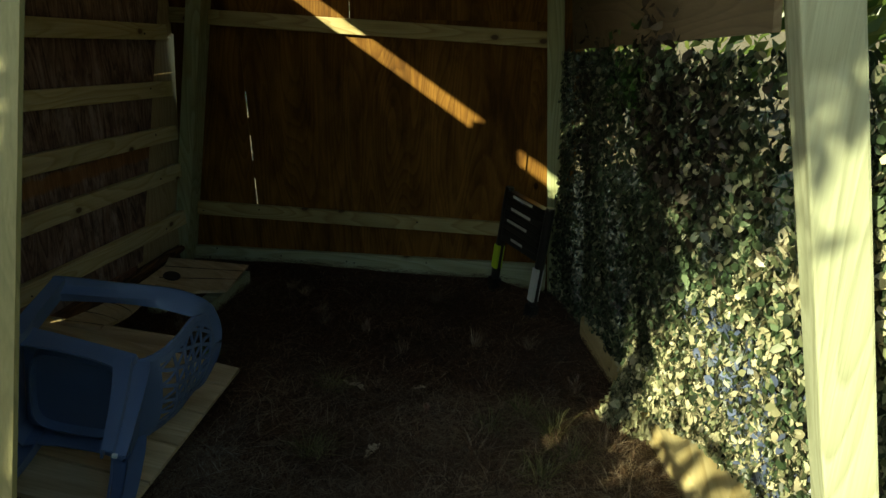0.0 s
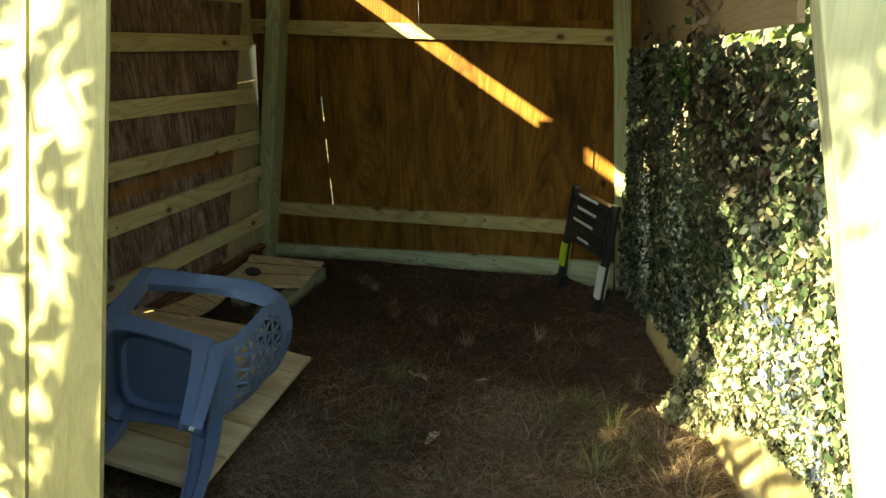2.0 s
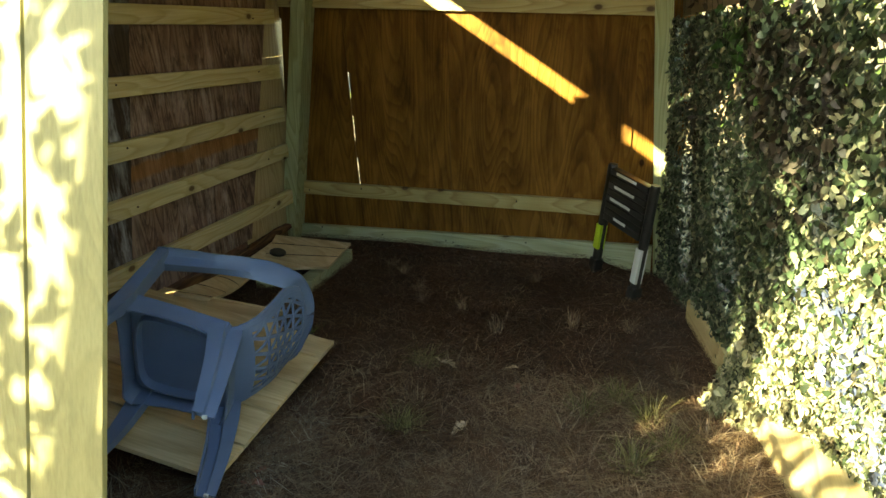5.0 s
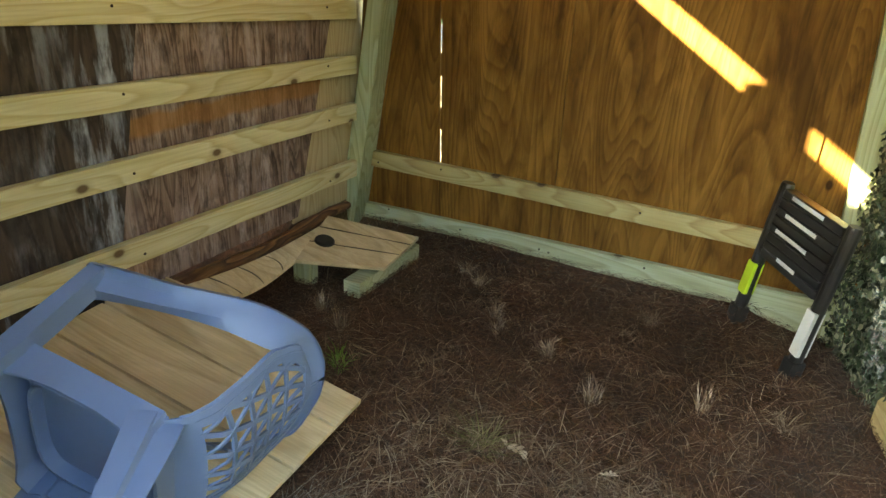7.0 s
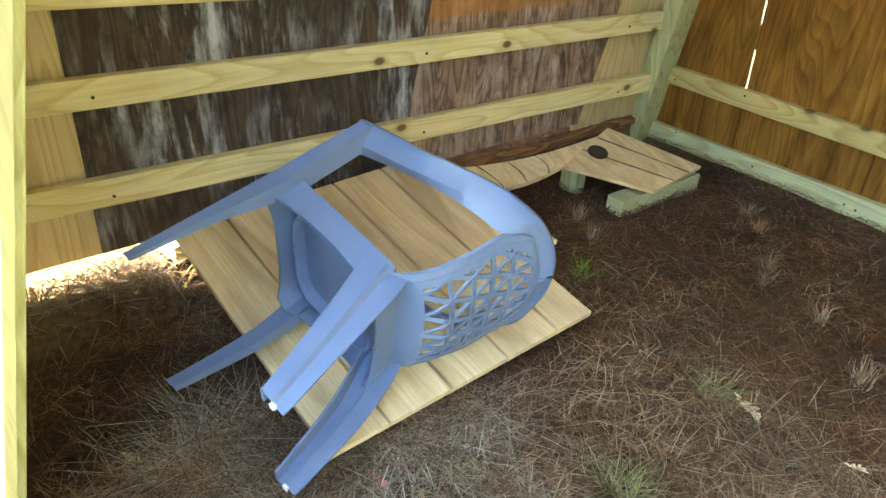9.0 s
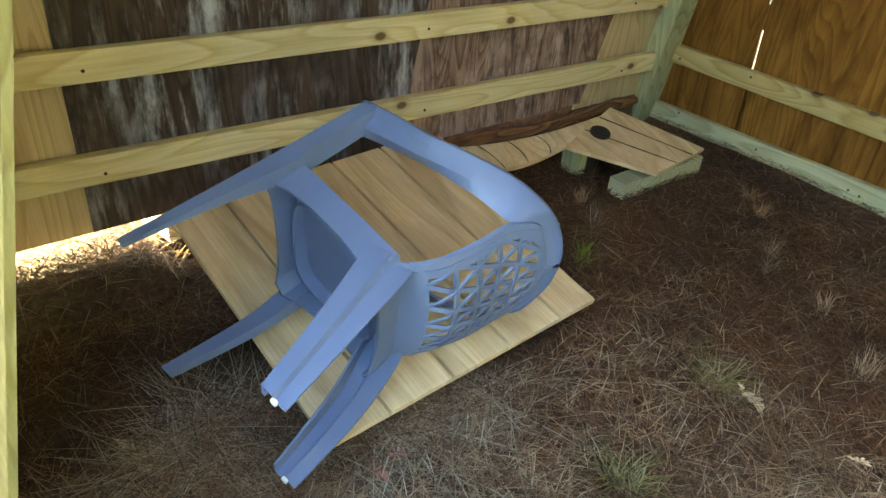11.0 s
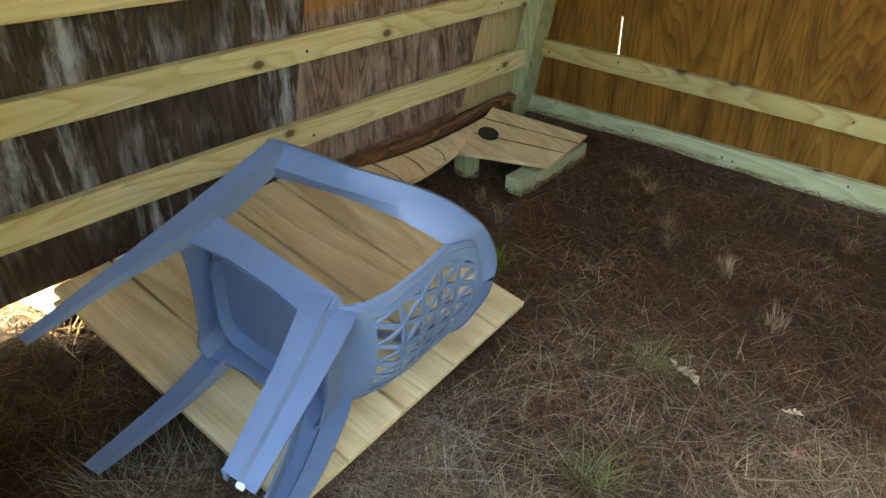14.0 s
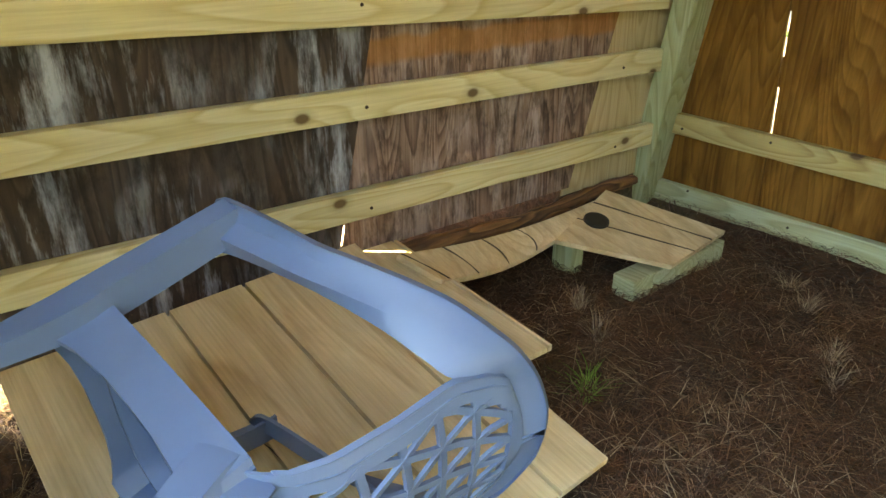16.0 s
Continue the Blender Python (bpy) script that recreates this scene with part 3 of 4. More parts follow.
def slat(name, ends, width=0.013):
    (a0, z0), (a1, z1) = ends
    n = 8
    rows = []
    for i in range(n + 1):
        t = i / n
        a, z = a0 + (a1 - a0) * t, z0 + (z1 - z0) * t
        p = back_point(a, z)
        q = back_point(a + 0.01 * (a1 - a0), z + 0.01 * (z1 - z0)) - p
        side = q.normalized().cross(Vector((0, 1, 0))).normalized() * width / 2
        out = Vector((0, -0.006, 0))
        rows.append([p - side, p + side, p + side + out, p - side + out])
    part(name, loft(rows), BLUE, backrest)


for z in (0.482, 0.546, 0.610, 0.674):
    slat("slat", ((-0.83, z), (0.83, z)))
for k in range(-5, 6):
    a = k * 0.34
    for sgn in (-1, 1):
        p, q = (a, 0.418), (a + sgn * 0.85, 0.738)
        t0, t1 = 0.0, 1.0
        da = q[0] - p[0]
        for lim in (-0.85, 0.85):
            t = (lim - p[0]) / da
            if 0 < t < 1:
                if (p[0] - lim) * (1 if lim > 0 else -1) > 0:
                    t0 = max(t0, t)
                else:
                    t1 = min(t1, t)
        if abs(p[0]) > 0.85 and abs(q[0]) > 0.85 and p[0] * q[0] > 0 or t1 - t0 < 0.1:
            continue
        f = lambda t: (p[0] + da * t, p[1] + (q[1] - p[1]) * t)
        slat("slat", (f(t0), f(t1)), 0.012)


def seat_point(a, b, off=0.0):
    return Vector((a * (0.208 + 0.014 * b), 0.035 + 0.165 * b, 0.405 - 0.018 * (1 - a * a) * (1 - b * b) + 0.012 * b - off))


ticks = [-1 + i / 8 for i in range(17)]
seat = part("seat", grid_shell(seat_point, ticks, ticks, lambda a, b: False, 0.006), BLUE, chair, smooth=True)
rim = []
side_ticks = [-0.9, -0.8, -0.6, -0.3, 0.0, 0.3, 0.6, 0.75, 0.85]
corners = [(-1, t) for t in side_ticks] + [(t, 1) for t in side_ticks[1:]] + [(1, t) for t in side_ticks[::-1]] + [(t, -1) for t in side_ticks[:0:-1]] + [(-1, -0.9)]
for a, b in corners:
    p, hang = seat_point(a, b), 0.066 + 0.032 * min(abs(a), abs(b)) ** 3
    c = Vector((0, 0.035, p.z))
    d = (p - c).normalized()
    rim.append([p + d * 0.012, p + d * 0.012 + Vector((0, 0, -hang)), p + d * 0.004 + Vector((0, 0, -hang)), p + d * 0.004])
part("skirt", loft(rim, cap=False), BLUE, chair, smooth=True)
pan = []
for i in range(33):
    t = 2 * math.pi * i / 32
    a, b = (math.copysign(abs(math.cos(t)) ** 0.45, math.cos(t)) * 0.80, math.copysign(abs(math.sin(t)) ** 0.45, math.sin(t)) * 0.78)
    p = seat_point(a, b, 0.006)
    d = Vector((a, b, 0)).normalized()
    pan.append([p, p + Vector((0, 0, -0.034)), p + d * 0.007 + Vector((0, 0, -0.034)), p + d * 0.012])
part("pan_rib", loft(pan, cap=False), BLUE, chair, smooth=True)
for s in (-1, 1):
    part("foot_glide", box_bm((s * 0.213 - 0.008 - s * 0.018, -0.198, 0.003), (s * 0.213 + 0.006 - s * 0.018, -0.184, 0.012), 0.003), LABEL, chair, "worn white glide")

# the chair flares from its feet to its arms, its front feet stand forward, and the side it lies on is bent in
for ob in chair.children_recursive:
    for v in ob.data.vertices:
        f = min(1.0, max(0.0, v.co.z / 0.62))
        ahead = 0.022 * (1.0 - f) if v.co.y > 0.12 else 0.0
        bent = 1.0
        if v.co.x > 0:
            bent = 1.0 - 0.21 * math.exp(-((v.co.z - 0.42) / 0.13) ** 2) - (0.07 * f if v.co.y < -0.15 else 0.0)
        v.co = (v.co.x * bent * (0.807 + 0.230 * f), v.co.y * 1.026 + ahead, v.co.z * 0.972)

# ---- sheets of siding on the ground ----
def frame_from(o, px, py):
    o, px, py = Vector(o), Vector(px), Vector(py)
    x = (px - o).normalized()
    z = x.cross(py - o).normalized()
    y = z.cross(x)
    return Matrix(((x.x, y.x, z.x, o.x), (x.y, y.y, z.y, o.y), (x.z, y.z, z.z, o.z), (0, 0, 0, 1)))


m = frame_from((-1.876, 1.438, 0.295), (-0.966, 1.468, 0.130), (-1.893, 2.342, 0.330))
ob = part("siding_board", grooved(0.926, 0.906, 0.018, 0.168, 0.198, deep=0.0155), SIDING_X)
ob.matrix_world = m
tagged(ob, "square offcut of grooved pale siding sloping under the chair", "board")
DARK_WOOD = wood("dark_split_wood", (0.02, 0.013, 0.008), (0.035, 0.022, 0.013), (0.05, 0.033, 0.02), 0, knots=0)
for x0, y0, x1, y1 in ((0.50, 0.33, 0.62, 0.37), (0.53, 0.35, 0.66, 0.365), (0.60, 0.36, 0.69, 0.40), (0.47, 0.36, 0.55, 0.372)):
    p, q = Vector((x0, y0, 0.0143)), Vector((x1, y1, 0.0143))
    side = Vector((-(q - p).y, (q - p).x, 0)).normalized() * 0.0022
    mid = p.lerp(q, 0.5) + side * 1.5
    piece("split", [p, mid - side, q, mid + side], [(0, 1, 2, 3)], DARK_WOOD, ob, "dark split in the surface")
m = frame_from((-2.02, 2.05, 0.235), (-1.33, 2.05, 0.185), (-2.02, 2.57, 0.235))
ob = part("siding_board", grooved(0.69, 0.52, 0.018, 0.1, 0.203, deep=0.0155), SIDING_X)
ob.matrix_world = m
tagged(ob, "pale siding offcut beneath the other boards by the wall", "board")



def patch(corners, rows_across, thick=0.018, bend=None, n=7):
    """A sheet between four corners; rows_across: places across it, 0 to 1, where it may bend."""
    c = [Vector(p) for p in corners]
    vs = [(0.0, 0.0)]
    vs += [(g, 0.0) for g in rows_across]
    vs.append((1.0, 0.0))
    up = (c[1] - c[0]).cross(c[3] - c[0]).normalized()
    up = up if up.z > 0 else -up
    rows = []
    for i in range(n):
        u = i / (n - 1)
        f = lambda v: (c[0] * (1 - u) + c[1] * u) * (1 - v) + (c[3] * (1 - u) + c[2] * u) * v + (Vector((0, 0, bend(u, v))) if bend else Vector())
        rows.append([f(v) + up * d for v, d in vs] + [f(v) - up * thick for v, d in reversed(vs)])
    return loft(rows)


def dark_groove(corners, ends, parent, bend=None, half=0.0032):
    """A dark strip for a groove's dirt and painted inner shade, along a sheet, from one place across it to another."""
    c = [Vector(p) for p in corners]
    left, right = [], []
    for i in range(9):
        u = i / 8
        v = ends[0] + (ends[1] - ends[0]) * u
        p = (c[0] * (1 - u) + c[1] * u) * (1 - v) + (c[3] * (1 - u) + c[2] * u) * v + Vector((0, 0, 0.0012 + (bend(u, v) if bend else 0.0)))
        w = (c[3] - c[0]).normalized() * half * (1.0 + 0.35 * math.sin(7.0 * u + 9.0 * v))
        left.append(p - w)
        right.append(p + w)
    deep = [q - Vector((0, 0, 0.006)) for q in left + right]
    n = 9
    faces = [(i, i + 1, n + i + 1, n + i) for i in range(n - 1)] + [(2 * n + i, 2 * n + i + 1, i + 1, i) for i in range(n - 1)] + [(n + i, n + i + 1, 3 * n + i + 1, 3 * n + i) for i in range(n - 1)]
    piece("groove", left + right + deep, faces, DARK_WOOD, parent, "narrow groove, its dirt and inner shade painted dark")


# the L-shaped sheet with the black cap, on its bearers
lsheet = thing("siding_sheet", "L-shaped offcut of pale grooved siding lying on timber bearers", "board")
main = ((-1.815, 3.10, 0.175), (-1.505, 3.35, 0.118), (-1.535, 3.722, 0.135), (-1.945, 3.52, 0.225))
arm = ((-1.72, 2.52, 0.245), (-1.885, 2.48, 0.275), (-1.914, 3.42, 0.214), (-1.816, 3.102, 0.174))
sag = lambda u, v: -0.03 * math.sin(math.pi * v)
main_piece = part("main_piece", patch(main, ()), SIDING_X, lsheet)
arm_piece = part("arm_piece", patch(arm, (0.1, 0.2, 0.3, 0.4, 0.5, 0.6, 0.7, 0.8, 0.9), bend=sag), SIDING_X, lsheet)
for v in (0.40, 0.73):
    dark_groove(main, (v, v), main_piece)
for v0, v1 in ((0.06, 0.02), (0.29, 0.19), (0.55, 0.37), (0.81, 0.55)):
    dark_groove(arm, (v0, v1), arm_piece, sag)
bearer = part("timber_bearer", box_bm((-1.63, 3.198, 0.0), (-1.54, 3.743, 0.088), 0.006), PLATE)
bearer.rotation_euler = (0, 0, 0)
tagged(bearer, "green treated square timber under the siding sheet", "timber")
bearer = part("timber_bearer", box_bm((-1.915, 3.20, 0.0), (-1.815, 3.26, 0.12), 0.006), POST)
tagged(bearer, "short green treated block under the siding sheet", "timber")
bm = bmesh.new()
bmesh.ops.create_cone(bm, cap_ends=True, segments=28, radius1=0.048, radius2=0.046, depth=0.014)
bmesh.ops.bevel(bm, geom=[e for e in bm.edges if abs(e.verts[0].co.z - e.verts[1].co.z) < 1e-4], offset=0.003, segments=2, affect="EDGES")
cap = part("cap", bm, BLACK)
cap.matrix_world = pose(-1.815, 3.315, 0.192, 3, 13, 0)
tagged(cap, "round black plastic cap on the siding sheet", "cap")


# ---- log along the wall ----
def log_mesh(p, q, r, bumps, seed):
    rnd = random.Random(seed)
    p, q = Vector(p), Vector(q)
    ax = (q - p).normalized()
    s1 = ax.cross(Vector((0, 0, 1))).normalized()
    s2 = s1.cross(ax)
    rows, n, k = [], 26, 12
    for i in range(n):
        t = i / (n - 1)
        c = p.lerp(q, t) + s1 * 0.012 * math.sin(5 * t) + s2 * 0.01 * math.sin(9 * t)
        taper = r * (1 - 0.25 * t) * (0.75 if i in (0, n - 1) else 1)
        rows.append([c + (s1 * math.cos(a) + s2 * math.sin(a)) * taper * (1 + bumps * rnd.uniform(-1, 1)) for a in (2 * math.pi * j / k for j in range(k))])
    return loft(rows)


log = part("log", log_mesh((-1.992, 2.48, 0.205), (-1.990, 3.78, 0.192), 0.032, 0.18, 3), BARK)
tagged(log, "thin pine log with flaking orange bark along the wall foot", "log")

# scrap block outside the gap
block = part("scrap_block", box_bm((-0.09, -0.05, 0.0), (0.09, 0.05, 0.06), 0.004), SIDING_X)
block.matrix_world = pose(-2.12, 1.50, 0.115, 0, 0, 12)
tagged(block, "short pale offcut of lumber in the straw outside", "wood block")

# ---- ladder ----
LF, LT, LW = Vector((-0.045, 3.93, 0.02)), Vector((0.092, 3.885, 0.668)), Vector((0.310, -0.330, 0.0))
lu = (LT - LF).normalized()
lx = LW.normalized()
ln = lx.cross(lu).normalized()
LAD = Matrix(((lx.x, lu.x, ln.x, LF.x), (lx.y, lu.y, ln.y, LF.y), (lx.z, lu.z, ln.z, LF.z), (0, 0, 0, 1)))
ladder = thing("telescopic_ladder", "collapsed black telescopic ladder with labels, leaning in the corner", "ladder", m=LAD)
LL, LWD = (LT - LF).length, LW.length


def tube(p, q, r, k=14):
    p, q = Vector(p), Vector(q)
    ax = (q - p).normalized()
    s1 = ax.orthogonal().normalized()
    s2 = ax.cross(s1)
    rows = []
    for t, f in ((0, 0.85), (0.012 / (q - p).length, 1), (1 - 0.012 / (q - p).length, 1), (1, 0.85)):
        c = p.lerp(q, t)
        rows.append([c + (s1 * math.cos(a) + s2 * math.sin(a)) * r * f for a in (2 * math.pi * j / k for j in range(k))])
    return loft(rows)


for x in (0.028, LWD - 0.028):
    part("stringer", tube((x, 0.07, 0), (x, LL, 0), 0.027), BLACK, ladder, smooth=False)
    part("foot", box_bm((x - 0.032, 0.0, -0.03), (x + 0.032, 0.085, 0.03), 0.008), BLACK, ladder, "black rubber foot")
for i in range(8):
    y = LL - 0.035 - i * 0.038
    rung = part("rung", box_bm((0.05, y - 0.018, -0.026), (LWD - 0.05, y + 0.018, 0.026), 0.005), BLACK, ladder)
for i, (y, a, b) in enumerate(((LL - 0.032, 0.11, 0.30), (LL - 0.108, 0.11, 0.30), (LL - 0.184, 0.09, 0.285), (LL - 0.282, 0.155, 0.27))):
    part("label", box_bm((a, y - 0.008, 0.0262), (b, y + 0.008, 0.0275), 0.0), LABEL, ladder, "silver label strip")
part("label", box_bm((0.004, 0.15, -0.02), (0.052, 0.30, 0.0285), 0.004), LIME, ladder, "lime green warning label")
part("label", box_bm((LWD - 0.052, 0.11, -0.02), (LWD - 0.004, 0.31, 0.0285), 0.004), LABEL, ladder, "white instruction label")

# ---- timber along the net ----
rows = []
for i in range(17):
    y = 3.40 - 2.3 * i / 16
    x = 0.70 + 0.235 * (2.5 - y) + 0.008 * noise.noise((y * 2, 0, 0))
    j = 0.006 * noise.noise((y * 3, 5, 0))
    rows.append([Vector((x + a, y, b)) for a, b in ((0.0, -0.02), (0.0, 0.095 + j), (0.010, 0.112 + j), (0.03, 0.118 + j), (0.205, 0.120), (0.225, 0.11), (0.23, -0.02))])
tagged(part("ground_timber", loft(rows), TIMBER, smooth=True), "long pale timber laid on the ground under the net", "timber")


# ---- camouflage net ----
NET_TAN = islands("camouflage_cloth", [(0.0, (0.010, 0.017, 0.008)), (0.30, (0.024, 0.042, 0.020)), (0.55, (0.060, 0.095, 0.050)), (0.66, (0.11, 0.15, 0.085)), (0.72, (0.030, 0.023, 0.015)), (0.84, (0.16, 0.18, 0.115)), (1.0, (0.40, 0.38, 0.26))], 0.45, 0.05)
# two paler cloths with sunlight put into their colour, for lower net and hem
NET_SUN = islands("camouflage_cloth_sunlit", [(0.0, (0.05, 0.07, 0.032)), (0.35, (0.19, 0.21, 0.12)), (0.6, (0.36, 0.33, 0.22)), (1.0, (0.60, 0.55, 0.39))], 0.4, 0.1)
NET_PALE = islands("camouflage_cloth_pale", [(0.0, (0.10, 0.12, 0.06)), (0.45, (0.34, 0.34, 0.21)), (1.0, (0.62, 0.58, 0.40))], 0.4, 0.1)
NET_BROWN = islands("camouflage_cloth_brown", [(0.0, (0.012, 0.009, 0.006)), (0.6, (0.035, 0.026, 0.017)), (1.0, (0.06, 0.05, 0.033))], 0.6, 0.03)
NET_GREEN = islands("camouflage_cloth_green", [(0.0, (0.02, 0.05, 0.012)), (0.6, (0.06, 0.15, 0.035)), (1.0, (0.16, 0.27, 0.10))], 0.4, 0.15)
NET_BLUE = islands("camouflage_cloth_blue", [(0.0, (0.05, 0.07, 0.13)), (0.5, (0.13, 0.16, 0.28)), (0.8, (0.10, 0.12, 0.06)), (1.0, (0.36, 0.38, 0.36))], 0.4, 0.1)
CORD = plastic("dark_cord", (0.03, 0.035, 0.025), 0.8)


def net_x(y, z):
    fold = 0.030 * math.sin(7.5 * y + 1.3 * z) + 0.018 * math.sin(17 * y - 2.0 * z)
    low = max(0.0, 0.34 - z) / 0.34
    out = 0.17 * max(0.0, 1 - z / 0.55) * min(1.0, max(0.0, (2.5 - y) / 0.3))
    out += 0.26 * min(1.0, max(0.0, (1.75 - y) / 0.7)) ** 1.5
    return right_x(y, z) + out - 0.015 - 0.20 * low * math.exp(-((y - 2.50) / 0.21) ** 2) + fold * (1 - 0.6 * low)


def flaps(count, seed, region, size, tilt):
    """Curled, rounded cloth flaps over the net."""
    rnd = np.random.default_rng(seed)
    verts, faces = [], []
    ring = 8
    while count:
        y, z = region(rnd)
        if noise.noise((y * 2.6, z * 2.2, seed)) < -0.25 and rnd.random() < 0.5:
            continue
        count -= 1
        c = Vector((net_x(y, z) + rnd.normal(0, 0.010), y, z))
        n = Vector((-1, rnd.normal(0, tilt), rnd.normal(0.1, tilt))).normalized()
        a = n.orthogonal().normalized()
        b = n.cross(a)
        r = size * rnd.uniform(0.6, 1.25)
        turn, curl, stretch = rnd.uniform(0, 6.28), rnd.uniform(-0.5, 0.6), rnd.uniform(0.6, 1.0)
        k0 = len(verts)
        verts.append(c)
        for i in range(ring):
            t = turn + 6.283 * i / ring
            rr = r * (1.0 + 0.25 * math.sin(2 * t + turn))
            u, w = math.cos(t) * rr, math.sin(t) * rr * stretch
            verts.append(c + a * u + b * w + n * (curl * u * u / r))
        faces += [(k0, k0 + 1 + i, k0 + 1 + (i + 1) % ring) for i in range(ring)]
    return verts, faces


def upper(rnd):
    y = rnd.uniform(0.55, 3.93)
    return y, rnd.uniform(0.135 if y < 3.45 else 0.0, 1.44 + 0.05 * (3.95 - y))


# the lower part of the net by the entrance that the sun reaches
def sunlit_part(rnd):
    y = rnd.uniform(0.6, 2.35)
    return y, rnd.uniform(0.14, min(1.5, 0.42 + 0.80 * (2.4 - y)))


def lower(rnd):
    y = rnd.normal(2.50, 0.14)
    return y, rnd.uniform(0.02, 0.34)


net = thing("camouflage_net", "green and tan camouflage net hanging in folds along the side", "net")
for count, seed, where, size, mat, label in (
        (41000, 5, upper, 0.0132, NET_TAN, "rounded cloth flaps in green, tan and brown"),
        (10500, 7, sunlit_part, 0.0152, NET_SUN, "second layer of sand and green cloth flaps, paled for the sunlight by the entrance"),
        (2000, 8, lambda r: (r.normal(1.72, 0.13), r.uniform(0.14, 0.85)), 0.0155, NET_BLUE, "bluish cloth flaps in a fold of the net"),
        (1700, 11, lambda r: (2.05 + r.normal(0, 0.20), 1.32 + r.normal(0, 0.14)), 0.020, NET_BROWN, "dark brown cloth patch in the upper net"),
        (900, 12, lambda r: (3.3 + r.normal(0, 0.14), 1.15 + r.normal(0, 0.18)), 0.020, NET_BROWN, "dark brown cloth patch by the corner"),
        (750, 13, lambda r: (2.45 + r.normal(0, 0.12), 1.36 + r.normal(0, 0.09)), 0.021, NET_GREEN, "bright green cloth patch below the band"),
        (1300, 9, lower, 0.019, NET_PALE, "rounded cloth flaps heaped at the hem, paled for the sunlight")):
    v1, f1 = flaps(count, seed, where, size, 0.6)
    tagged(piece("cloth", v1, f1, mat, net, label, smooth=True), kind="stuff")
verts, faces = [], []


def cord(points, w=0.0016):
    for p, q in zip(points, points[1:]):
        k = len(verts)
        d = (q - p).cross(Vector((1, 0, 0))).normalized() * w
        e = Vector((w, 0, 0))
        verts.extend((p - d, p + e, p + d, q - d, q + e, q + d))
        faces.extend(((k, k + 1, k + 4, k + 3), (k + 1, k + 2, k + 5, k + 4), (k + 2, k, k + 3, k + 5)))


for i in range(58):
    y = 0.55 + 0.059 * i
    cord([Vector((net_x(y, z) + 0.004, y + 0.02 * math.sin(9 * z), z)) for z in [0.14 + 0.094 * j for j in range(16)]])
for i in range(25):
    z = 0.15 + 0.054 * i
    cord([Vector((net_x(y, z) + 0.004, y, z + 0.015 * math.sin(11 * y))) for y in [0.55 + 0.1 * j for j in range(34)]])
piece("cord_mesh", verts, faces, CORD, net, "thin dark cord mesh")


# ---- ground litter ----
def strips(name, rows, material, label, category="", kind="stuff", parent=None):
    """Thin bent blades: rows of (base, heading, length, width, rise, sag)."""
    verts, faces = [], []
    for (x, y, z), h, length, w, rise, sag in rows:
        d, s = Vector((math.cos(h), math.sin(h), 0)), Vector((-math.sin(h), math.cos(h), 0)) * w
        k = len(verts)
        b = Vector((x, y, z))
        mid = b + d * length * 0.5 + Vector((0, 0, rise * 0.5 + sag))
        tip = b + d * length + Vector((0, 0, rise))
        verts += [b - s, b + s, mid - s, mid + s, tip - s * 0.3, tip + s * 0.3]
        faces += [(k, k + 1, k + 3, k + 2), (k + 2, k + 3, k + 5, k + 4)]
    return tagged(piece(name, verts, faces, material, parent), label, category, kind=kind)


NEEDLE = islands("fallen_needles", [(0.0, (0.018, 0.008, 0.0045)), (0.45, (0.056, 0.023, 0.011)), (0.7, (0.112, 0.052, 0.026)), (0.88, (0.20, 0.120, 0.070)), (1.0, (0.42, 0.34, 0.24))], 0.6)
GREEN = islands("green_grass", [(0.0, (0.08, 0.085, 0.03)), (0.5, (0.17, 0.17, 0.065)), (1.0, (0.32, 0.29, 0.15))], 0.6, 0.3)
SPROUT = islands("green_sprout", [(0.0, (0.10, 0.22, 0.03)), (1.0, (0.25, 0.42, 0.08))], 0.5, 0.3)
STRAW = islands("sunlit_straw", [(0.0, (0.06, 0.028, 0.01)), (0.5, (0.15, 0.08, 0.03)), (1.0, (0.30, 0.22, 0.12))], 0.75)
rnd = random.Random(11)


def litter(count, x0, x1, y0, y1, short, long, w, lift):
    out = []
    for _ in range(count):
        x, y = rnd.uniform(x0, x1), rnd.uniform(y0, y1)
        out.append(((x, y, ground_z(x, y) + rnd.uniform(0.001, lift)), rnd.uniform(0, 6.283), rnd.uniform(short, long), rnd.uniform(w * 0.6, w * 1.3), rnd.uniform(-0.008, 0.03), rnd.uniform(-0.004, 0.012)))
    return out


strips("pine_needles", litter(60000, -2.0, 1.2, 0.9, 4.0, 0.03, 0.09, 0.0010, 0.016) + litter(34000, -2.0, 1.2, 0.9, 4.0, 0.07, 0.15, 0.0010, 0.022), NEEDLE, "thick litter of brown pine needles on the floor", "pine needles")
DRY = islands("dry_pale_needles", [(0.0, (0.085, 0.042, 0.022)), (0.5, (0.19, 0.12, 0.072)), (1.0, (0.40, 0.33, 0.24))], 0.6)
strips("dry_needles", litter(17000, -1.3, 1.1, 0.9, 1.9, 0.05, 0.14, 0.0012, 0.026) + litter(6000, -0.9, 1.0, 1.6, 2.7, 0.05, 0.13, 0.0011, 0.022) + litter(9000, -0.35, 1.05, 1.2, 2.6, 0.05, 0.14, 0.0012, 0.026), DRY, "dry pale pine needles strewn over the floor near the entrance", "pine needles")
strips("pine_straw", litter(7000, -3.4, -1.75, 0.6, 1.75, 0.06, 0.18, 0.0014, 0.04) + litter(1300, -2.6, -2.04, 1.6, 2.4, 0.06, 0.15, 0.0014, 0.03), STRAW, "sunlit orange and pale straw outside the wall foot", "pine straw")


